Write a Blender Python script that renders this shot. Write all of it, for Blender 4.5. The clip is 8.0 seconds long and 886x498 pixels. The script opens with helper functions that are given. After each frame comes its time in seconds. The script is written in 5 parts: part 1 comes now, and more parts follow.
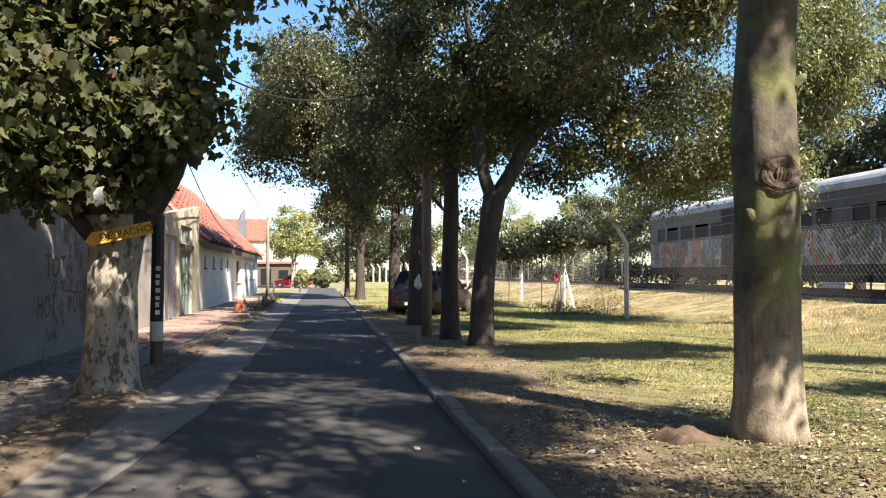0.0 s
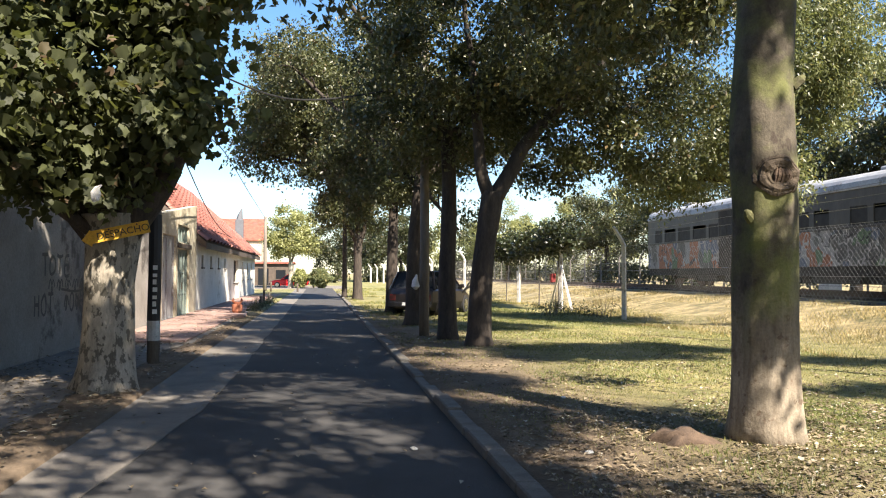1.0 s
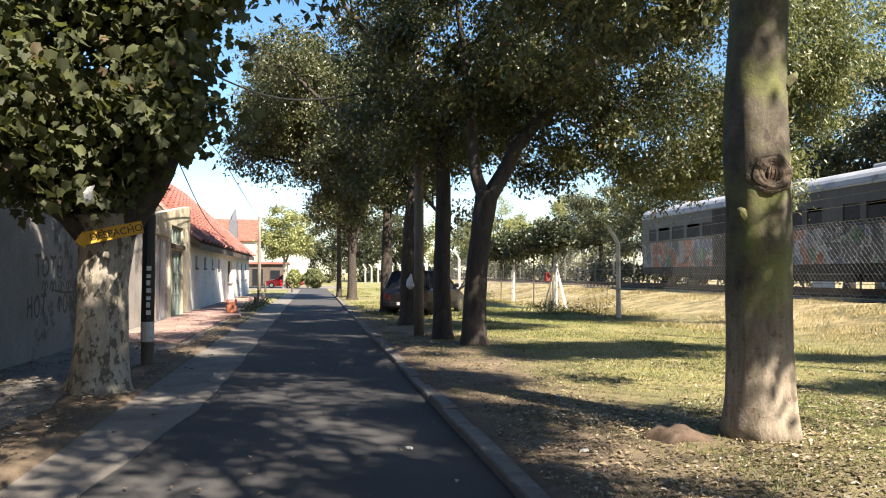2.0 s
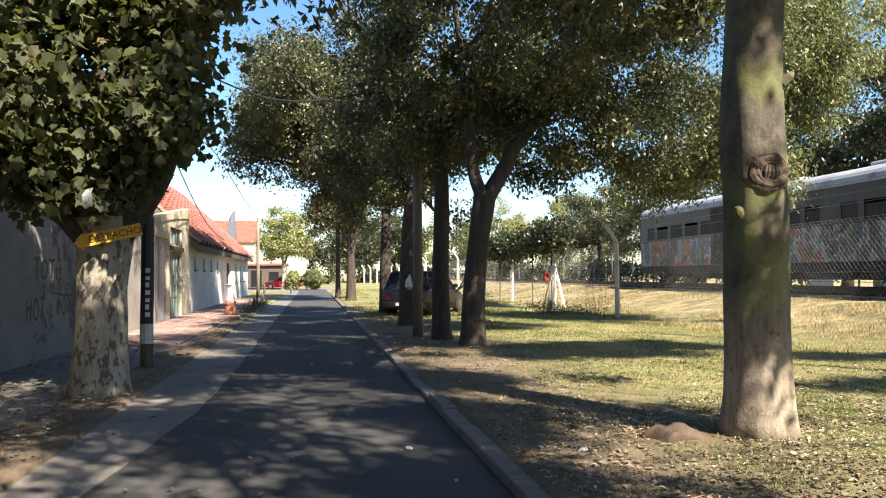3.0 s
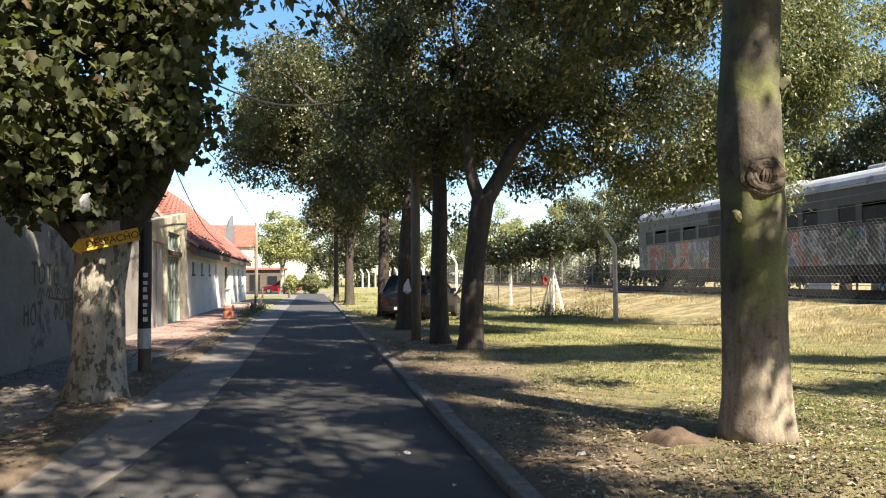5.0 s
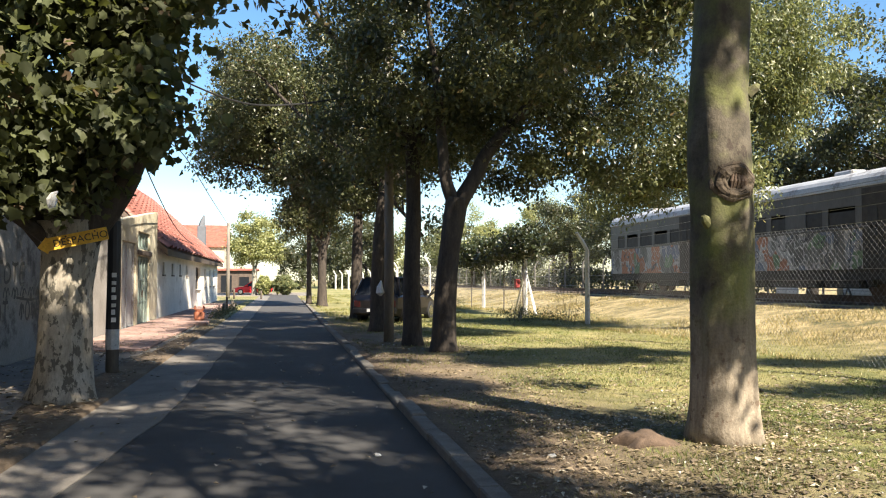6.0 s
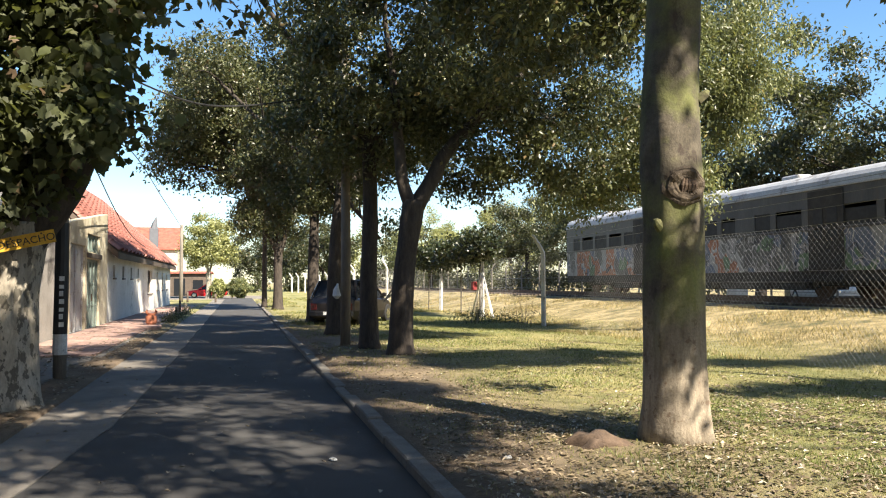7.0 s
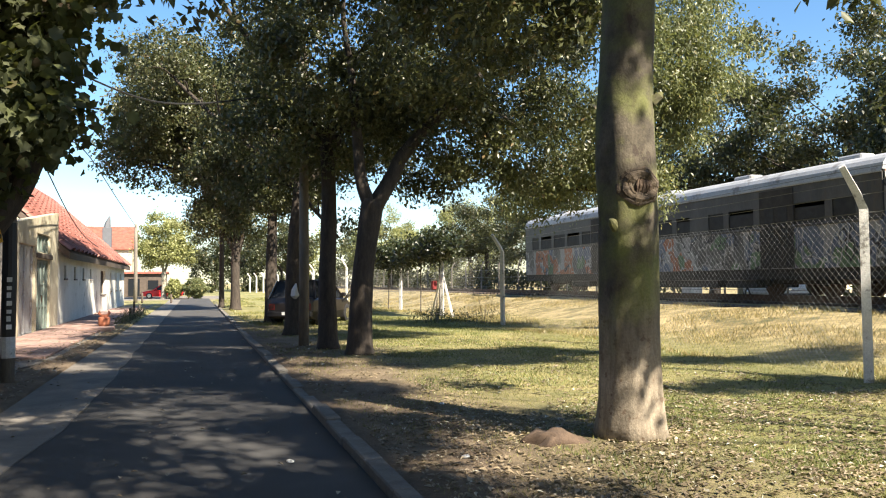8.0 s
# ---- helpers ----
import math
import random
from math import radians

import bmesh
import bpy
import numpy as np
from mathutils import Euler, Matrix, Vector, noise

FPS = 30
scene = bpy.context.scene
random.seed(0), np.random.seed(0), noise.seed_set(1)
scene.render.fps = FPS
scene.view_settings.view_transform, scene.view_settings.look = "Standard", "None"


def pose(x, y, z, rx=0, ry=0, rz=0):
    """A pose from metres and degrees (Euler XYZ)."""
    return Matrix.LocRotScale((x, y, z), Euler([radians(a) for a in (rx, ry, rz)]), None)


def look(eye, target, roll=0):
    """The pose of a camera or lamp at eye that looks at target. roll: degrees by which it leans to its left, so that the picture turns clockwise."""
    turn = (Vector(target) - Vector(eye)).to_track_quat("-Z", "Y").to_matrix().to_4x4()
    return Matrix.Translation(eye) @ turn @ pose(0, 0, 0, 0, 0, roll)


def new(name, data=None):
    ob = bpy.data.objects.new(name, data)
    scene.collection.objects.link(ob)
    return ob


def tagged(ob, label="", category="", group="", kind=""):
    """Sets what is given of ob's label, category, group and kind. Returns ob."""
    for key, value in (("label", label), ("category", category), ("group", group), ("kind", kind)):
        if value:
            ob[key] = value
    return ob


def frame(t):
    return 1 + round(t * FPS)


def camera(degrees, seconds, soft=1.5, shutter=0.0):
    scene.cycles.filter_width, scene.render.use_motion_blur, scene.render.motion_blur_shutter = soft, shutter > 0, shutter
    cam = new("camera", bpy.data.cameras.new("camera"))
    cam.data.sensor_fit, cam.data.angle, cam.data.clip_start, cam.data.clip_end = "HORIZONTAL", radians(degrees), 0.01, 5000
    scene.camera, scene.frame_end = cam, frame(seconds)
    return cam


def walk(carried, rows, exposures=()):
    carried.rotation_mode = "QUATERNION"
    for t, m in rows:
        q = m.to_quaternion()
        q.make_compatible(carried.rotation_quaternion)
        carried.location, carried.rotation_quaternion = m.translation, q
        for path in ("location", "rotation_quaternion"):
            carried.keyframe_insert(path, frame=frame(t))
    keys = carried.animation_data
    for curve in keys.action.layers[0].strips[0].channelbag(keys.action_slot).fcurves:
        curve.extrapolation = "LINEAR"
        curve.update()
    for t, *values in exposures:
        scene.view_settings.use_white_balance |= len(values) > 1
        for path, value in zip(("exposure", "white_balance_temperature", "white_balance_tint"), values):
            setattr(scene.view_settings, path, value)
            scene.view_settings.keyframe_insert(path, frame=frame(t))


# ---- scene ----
# camera and its path: standing on the lane, slowly turning to the right
cam = camera(60.13, 8.0, soft=1.1)
PATH = [
    (0.0, pose(0, 0, 1.6, 91.82, 0, -9.0)), (0.5, pose(-0.003, 0.006, 1.597, 91.80, -0.14, -9.09)),
    (1.0, pose(-0.003, 0.010, 1.596, 91.86, -0.21, -9.19)), (1.5, pose(-0.003, 0.020, 1.592, 91.85, -0.16, -9.44)),
    (3.0, pose(-0.002, -0.005, 1.591, 91.86, 0.41, -9.68)), (3.5, pose(-0.001, -0.004, 1.590, 91.98, 0.39, -9.56)),
    (4.0, pose(-0.001, -0.002, 1.594, 91.95, 0.54, -9.47)), (5.5, pose(0.010, -0.004, 1.593, 92.29, 0.35, -10.50)),
    (6.0, pose(0.015, -0.011, 1.594, 92.31, 0.11, -11.77)), (6.5, pose(0.019, -0.021, 1.597, 92.32, 0.02, -13.33)),
    (7.0, pose(0.025, -0.017, 1.597, 92.49, 0.25, -14.95)), (7.5, pose(0.040, -0.023, 1.601, 92.43, 0.33, -16.46)),
    (8.0, pose(0.044, -0.025, 1.603, 92.41, 0.48, -17.93)),
]
walk(cam, PATH, exposures=[(0, 1.82, 6850, 13), (8, 1.76, 7000, 10)])

# ---------------------------------------------------------------- daylight
SUN_EL, SUN_AZ = radians(42), math.atan2(0.47, -0.88)   # azimuth from +Y towards +X
world = bpy.data.worlds.new("sky")
scene.world = world
world.use_nodes = True
wn = world.node_tree
sky = wn.nodes.new("ShaderNodeTexSky")
sky.sky_type, sky.sun_disc, sky.sun_elevation, sky.sun_rotation = "NISHITA", False, SUN_EL, SUN_AZ
sky.air_density, sky.dust_density, sky.ozone_density = 1.0, 0.5, 2.6
clear = wn.nodes.new("ShaderNodeHueSaturation")   # a clear, deep autumn blue
clear.inputs["Saturation"].default_value = 1.22
wn.links.new(sky.outputs[0], clear.inputs["Color"])
wn.links.new(clear.outputs[0], wn.nodes["Background"].inputs[0])
wn.nodes["Background"].inputs[1].default_value = 0.076
sun = new("sun", bpy.data.lights.new("sun", "SUN"))
sun.data.energy, sun.data.angle, sun.data.color = 5.0, radians(0.75), (1.0, 0.93, 0.82)
to_sun = Vector((math.sin(SUN_AZ) * math.cos(SUN_EL), math.cos(SUN_AZ) * math.cos(SUN_EL), math.sin(SUN_EL)))
sun.matrix_world = look(to_sun * 60, (0, 0, 0))


# ---------------------------------------------------------------- materials
def nodes_of(name):
    m = bpy.data.materials.new(name)
    m.use_nodes = True
    return m, m.node_tree, m.node_tree.nodes["Principled BSDF"]


def add(nt, kind, **values):
    n = nt.nodes.new(kind)
    for key, value in values.items():
        n.inputs[key].default_value = value
    return n


def ramp(nt, src, stops):
    r = nt.nodes.new("ShaderNodeValToRGB")
    while len(r.color_ramp.elements) < len(stops):
        r.color_ramp.elements.new(0.5)
    for e, (p, c) in zip(r.color_ramp.elements, stops):
        e.position, e.color = p, (*c, 1) if len(c) == 3 else c
    nt.links.new(src, r.inputs[0])
    return r.outputs[0]


def mixed(nt, fac, a, b, mode="MIX"):
    n = nt.nodes.new("ShaderNodeMix")
    n.data_type, n.blend_type = "RGBA", mode
    for sock, v in ((n.inputs[0], fac), (n.inputs[6], a), (n.inputs[7], b)):
        if isinstance(v, (int, float)):
            sock.default_value = v
        elif isinstance(v, tuple):
            sock.default_value = (*v, 1)
        else:
            nt.links.new(v, sock)
    return n.outputs[2]


def noise_of(nt, scale, detail=6, rough=0.6, stretch=None, source="Object", offset=0.0):
    if source == "World":
        vec = nt.nodes.new("ShaderNodeNewGeometry").outputs["Position"]
    else:
        vec = nt.nodes.new("ShaderNodeTexCoord").outputs[source]
    mp = nt.nodes.new("ShaderNodeMapping")
    mp.inputs["Scale"].default_value = stretch or (1, 1, 1)
    mp.inputs["Location"].default_value = (offset, offset * 0.7, offset * 1.3)
    nt.links.new(vec, mp.inputs[0])
    n = add(nt, "ShaderNodeTexNoise", Scale=scale, Detail=detail, Roughness=rough)
    nt.links.new(mp.outputs[0], n.inputs["Vector"])
    return n.outputs["Fac"]


def bumped(nt, bsdf, height, strength, distance=0.02):
    b = add(nt, "ShaderNodeBump", Strength=strength, Distance=distance)
    nt.links.new(height, b.inputs["Height"])
    nt.links.new(b.outputs[0], bsdf.inputs["Normal"])


def surface(name, dark, light, scale=3.0, fine=40.0, rough=0.85, bump=0.3, metal=0.0, stain=None, stretch=None, stain_scale=0.8, stain_at=0.55, vary=0.0, depth=0.02):
    """Two-scale surface: broad tone between two colours, fine grain, optional stains with edges."""
    m, nt, p = nodes_of(name)
    broad = noise_of(nt, scale, stretch=stretch)
    grain = noise_of(nt, fine, 4, 0.7, stretch)
    col = ramp(nt, broad, ((0.3, dark), (0.7, light)))
    g = ramp(nt, grain, ((0.3, (0.72, 0.72, 0.72)), (0.7, (1.15, 1.15, 1.15))))
    col = mixed(nt, 0.8, col, g, "MULTIPLY")
    if stain:
        s = ramp(nt, noise_of(nt, stain_scale, 8, 0.7, stretch, offset=7.0), ((stain_at, (0, 0, 0)), (stain_at + 0.07, (1, 1, 1))))
        col = mixed(nt, s, col, stain)
    if vary:
        info = nt.nodes.new("ShaderNodeObjectInfo")
        v = ramp(nt, info.outputs["Random"], ((0, (1 - vary,) * 3), (1, (1 + vary,) * 3)))
        col = mixed(nt, 1.0, col, v, "MULTIPLY")
    nt.links.new(col, p.inputs["Base Color"])
    p.inputs["Roughness"].default_value, p.inputs["Metallic"].default_value = rough, metal
    if bump:
        bumped(nt, p, grain, bump, depth)
    return m


def leaf_material(name, dark, light, dry=None, translucent=0.35, gloss=0.42):
    m, nt, p = nodes_of(name)
    geo = nt.nodes.new("ShaderNodeNewGeometry")
    stops = [(0.0, dark), (0.8, light)]
    if dry:
        stops += [(0.94, light), (0.97, dry)]
    col = ramp(nt, geo.outputs["Random Per Island"], stops)
    big = ramp(nt, noise_of(nt, 0.7, 3, source="World"), ((0.3, (0.52, 0.52, 0.48)), (0.7, (1.32, 1.32, 1.2))))
    col = mixed(nt, 1.0, col, big, "MULTIPLY")
    nt.links.new(col, p.inputs["Base Color"])
    p.inputs["Roughness"].default_value = gloss
    p.inputs["Specular IOR Level"].default_value = 0.55
    tr = nt.nodes.new("ShaderNodeBsdfTranslucent")
    nt.links.new(mixed(nt, 0.5, col, (0.24, 0.27, 0.06)), tr.inputs[0])
    mx = add(nt, "ShaderNodeMixShader", Fac=translucent)
    nt.links.new(p.outputs[0], mx.inputs[1])
    nt.links.new(tr.outputs[0], mx.inputs[2])
    nt.links.new(mx.outputs[0], nt.nodes["Material Output"].inputs[0])
    return m


def plain(name, colour, rough=0.6, metal=0.0):
    return surface(name, tuple(c * 0.88 for c in colour), tuple(min(1, c * 1.08) for c in colour), 4, 60, rough, 0.05, metal)


ASPHALT = surface("asphalt", (0.044, 0.043, 0.043), (0.067, 0.065, 0.063), 0.9, 170, 0.92, 0.55, stain=(0.075, 0.073, 0.07), stain_scale=0.5, stain_at=0.6)
CONCRETE = surface("worn_concrete", (0.135, 0.122, 0.105), (0.23, 0.208, 0.18), 1.6, 60, 0.9, 0.35, stain=(0.12, 0.11, 0.10), stain_scale=1.3)
KERBSTONE = surface("kerb_concrete", (0.11, 0.10, 0.085), (0.20, 0.185, 0.16), 4, 70, 0.9, 0.4, stain=(0.10, 0.095, 0.085), stain_scale=3, vary=0.12)
PAVER = surface("red_paving", (0.22, 0.135, 0.11), (0.36, 0.245, 0.21), 2, 50, 0.85, 0.3, stain=(0.24, 0.19, 0.16), stain_scale=2.2, vary=0.2)
PLASTER = surface("grey_plaster", (0.20, 0.185, 0.165), (0.33, 0.31, 0.28), 0.8, 25, 0.92, 0.5, stain=(0.10, 0.09, 0.08), stain_scale=0.7, stain_at=0.56)
WHITEWASH = surface("whitewash", (0.62, 0.60, 0.53), (0.80, 0.78, 0.72), 0.9, 30, 0.9, 0.4, stain=(0.38, 0.35, 0.29), stain_scale=1.1, stain_at=0.6)
CREAM = surface("cream_plaster", (0.45, 0.40, 0.28), (0.62, 0.56, 0.42), 1.0, 30, 0.9, 0.3, stain=(0.33, 0.28, 0.20), stain_scale=1.2)
ROOFTILE = surface("clay_roof_tiles", (0.20, 0.055, 0.036), (0.36, 0.12, 0.08), 2.2, 22, 0.85, 0.4, stain=(0.16, 0.09, 0.07), stain_scale=0.9, stain_at=0.58)


def ribbed_tiles():
    """Clay tiles striped down the slope, dark in the troughs and pale on the rib crests."""
    m, nt, p = nodes_of("ribbed_clay_tiles")
    tc = nt.nodes.new("ShaderNodeTexCoord")
    sep = nt.nodes.new("ShaderNodeSeparateXYZ")
    nt.links.new(tc.outputs["Object"], sep.inputs[0])
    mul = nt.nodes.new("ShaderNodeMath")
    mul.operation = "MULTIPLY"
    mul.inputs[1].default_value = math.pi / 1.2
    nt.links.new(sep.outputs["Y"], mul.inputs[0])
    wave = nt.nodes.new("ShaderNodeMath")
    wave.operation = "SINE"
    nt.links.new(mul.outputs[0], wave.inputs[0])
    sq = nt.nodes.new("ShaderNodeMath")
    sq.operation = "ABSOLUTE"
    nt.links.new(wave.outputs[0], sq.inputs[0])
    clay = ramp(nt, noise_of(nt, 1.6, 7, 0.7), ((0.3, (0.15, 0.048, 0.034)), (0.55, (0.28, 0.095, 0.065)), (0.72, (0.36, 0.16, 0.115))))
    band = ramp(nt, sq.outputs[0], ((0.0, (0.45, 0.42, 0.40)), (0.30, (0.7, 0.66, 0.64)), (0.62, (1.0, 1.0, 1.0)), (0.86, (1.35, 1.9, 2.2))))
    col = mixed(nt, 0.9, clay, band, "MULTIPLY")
    col = mixed(nt, 0.6, col, ramp(nt, noise_of(nt, 22, 4, 0.7), ((0.3, (0.65, 0.65, 0.65)), (0.7, (1.15, 1.15, 1.15)))), "MULTIPLY")
    nt.links.new(col, p.inputs["Base Color"])
    p.inputs["Roughness"].default_value = 0.85
    return m


RIBTILE = ribbed_tiles()
GREENPAINT = surface("green_gate_paint", (0.12, 0.165, 0.145), (0.225, 0.275, 0.25), 2, 30, 0.6, 0.2, stain=(0.32, 0.30, 0.25), stain_scale=3)
GREYPAINT = surface("grey_gate_paint", (0.30, 0.30, 0.31), (0.45, 0.45, 0.45), 1.5, 30, 0.6, 0.2, stain=(0.22, 0.19, 0.16), stain_scale=2)
DARKWOOD = surface("dark_wood", (0.06, 0.045, 0.035), (0.11, 0.08, 0.06), 3, 40, 0.8, 0.3, stretch=(1, 0.2, 1))
# near-black, stands in for the shade of unlit rooms and coach interior
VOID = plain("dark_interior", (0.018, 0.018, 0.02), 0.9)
POSTCON = surface("post_concrete", (0.52, 0.51, 0.48), (0.72, 0.71, 0.67), 4, 50, 0.85, 0.3, stain=(0.22, 0.21, 0.19), stain_scale=4, vary=0.1)
WIRE = plain("galvanised_wire", (0.19, 0.19, 0.185), 0.5, 0.3)
CABLE = plain("black_cable", (0.02, 0.02, 0.02), 0.6)
YELLOW = surface("yellow_sign_paint", (0.55, 0.28, 0.02), (0.72, 0.42, 0.04), 5, 50, 0.6, 0.1, stain=(0.30, 0.12, 0.02), stain_scale=5, stain_at=0.62)
BLACKPAINT = plain("black_paint", (0.015, 0.015, 0.017), 0.5)
WHITEPAINT = plain("white_paint", (0.72, 0.72, 0.70), 0.6)
BALLAST = surface("ballast", (0.035, 0.032, 0.03), (0.09, 0.082, 0.075), 5, 25, 0.95, 1.0, depth=0.05)
RUST = surface("rusty_steel", (0.07, 0.045, 0.03), (0.14, 0.085, 0.06), 6, 50, 0.7, 0.2, 0.4)
BOOTBLACK = plain("rubber", (0.02, 0.02, 0.02), 0.85)
CHROME = plain("bright_metal", (0.6, 0.6, 0.6), 0.25, 1.0)
TERRACOTTA = surface("terracotta", (0.28, 0.09, 0.05), (0.42, 0.16, 0.09), 6, 60, 0.8, 0.2)
ROOTBARK = surface("root_bark", (0.05, 0.033, 0.023), (0.12, 0.08, 0.053), 8, 60, 0.9, 0.5)
STRAW = surface("dry_branch", (0.20, 0.16, 0.11), (0.33, 0.27, 0.20), 6, 50, 0.85, 0.3)


def bark(name, dark, light, patch=None, scale=5.0, moss=None, patch_at=0.5, patch_scale=3.0, along=0.28):
    m, nt, p = nodes_of(name)
    rough = noise_of(nt, scale, 8, 0.7, (1, 1, along))
    fine = noise_of(nt, 45, 4, 0.7, (1, 1, min(1.0, along + 0.1)))
    col = ramp(nt, rough, ((0.32, dark), (0.68, light)))
    if patch:
        s = ramp(nt, noise_of(nt, patch_scale, 5, 0.6, (1, 1, 0.55), offset=3.0), ((patch_at, (0, 0, 0)), (patch_at + 0.04, (1, 1, 1))))
        col = mixed(nt, s, col, patch)
    if moss:
        s = ramp(nt, noise_of(nt, 1.6, 5, 0.6, offset=6.0), ((0.42, (0, 0, 0)), (0.62, (0.85, 0.85, 0.85))))
        sep = nt.nodes.new("ShaderNodeSeparateXYZ")
        nt.links.new(nt.nodes.new("ShaderNodeTexCoord").outputs["Object"], sep.inputs[0])
        wob = nt.nodes.new("ShaderNodeMath")
        wob.operation = "MULTIPLY_ADD"
        nt.links.new(noise_of(nt, 3.0, 5, 0.65, (1, 1, 0.4), offset=9.0), wob.inputs[0])
        wob.inputs[1].default_value = 1.3
        nt.links.new(sep.outputs["Z"], wob.inputs[2])
        rise = nt.nodes.new("ShaderNodeMapRange")   # algae starts above the foot, where sunlight is painted in as paler bark
        for key, v in (("From Min", 1.35), ("From Max", 2.3)):
            rise.inputs[key].default_value = v
        nt.links.new(wob.outputs[0], rise.inputs[0])
        # pale foot colour stands for the sun falling on the trunk's base
        foot = ramp(nt, noise_of(nt, 14, 6, 0.7, (1, 1, 0.22), offset=2.0), ((0.35, (0.18, 0.145, 0.105)), (0.65, (0.33, 0.28, 0.21))))
        scab = ramp(nt, noise_of(nt, 9, 4, 0.6, offset=31.0), ((0.60, (0, 0, 0)), (0.64, (1, 1, 1))))
        foot = mixed(nt, scab, foot, (0.16, 0.115, 0.08))
        col = mixed(nt, s, col, moss)
        col = mixed(nt, rise.outputs[0], foot, col)
    col = mixed(nt, 0.7, col, ramp(nt, fine, ((0.3, (0.65, 0.65, 0.65)), (0.7, (1.2, 1.2, 1.2)))), "MULTIPLY")
    nt.links.new(col, p.inputs["Base Color"])
    p.inputs["Roughness"].default_value = 0.9
    bumped(nt, p, rough, 0.7, 0.04)
    return m


BARK = bark("dark_bark", (0.022, 0.017, 0.013), (0.072, 0.056, 0.043), scale=9)
BARK_BIG = bark("smooth_green_bark", (0.030, 0.024, 0.017), (0.13, 0.11, 0.078), moss=(0.15, 0.165, 0.045), along=0.8, scale=3.2, patch=(0.045, 0.033, 0.024), patch_at=0.60, patch_scale=6)
KNOTBARK = bark("knot_bark", (0.028, 0.02, 0.014), (0.12, 0.09, 0.06), along=0.8, scale=12)
BARK_PLANE = bark("plane_bark", (0.22, 0.19, 0.145), (0.40, 0.365, 0.30), patch=(0.11, 0.10, 0.078), scale=5, patch_at=0.54, patch_scale=12)
LEAF_PLANE = leaf_material("plane_leaf", (0.037, 0.045, 0.019), (0.096, 0.110, 0.044), (0.11, 0.07, 0.04), 0.36, 0.68)
LEAF_DARK = leaf_material("ash_leaf", (0.036, 0.042, 0.019), (0.105, 0.114, 0.052), (0.14, 0.10, 0.05), 0.2)
LEAF_LIGHT = leaf_material("pale_leaf", (0.085, 0.10, 0.048), (0.215, 0.235, 0.12), (0.30, 0.25, 0.09), 0.4)
LEAF_FAR = leaf_material("distant_leaf", (0.025, 0.03, 0.015), (0.06, 0.068, 0.032), (0.11, 0.08, 0.04), 0.2)
LEAF_LIME = leaf_material("lime_leaf", (0.20, 0.22, 0.085), (0.34, 0.34, 0.16))
LITTER = leaf_material("fallen_leaf", (0.11, 0.082, 0.055), (0.29, 0.23, 0.165), (0.55, 0.52, 0.46), 0.1)
BANKBLADE = leaf_material("dry_bank_grass", (0.17, 0.14, 0.055), (0.40, 0.31, 0.15), (0.16, 0.19, 0.06), 0.2)
GRASSBLADE = leaf_material("grass_blade", (0.10, 0.125, 0.035), (0.27, 0.25, 0.085), (0.42, 0.35, 0.17), 0.25)


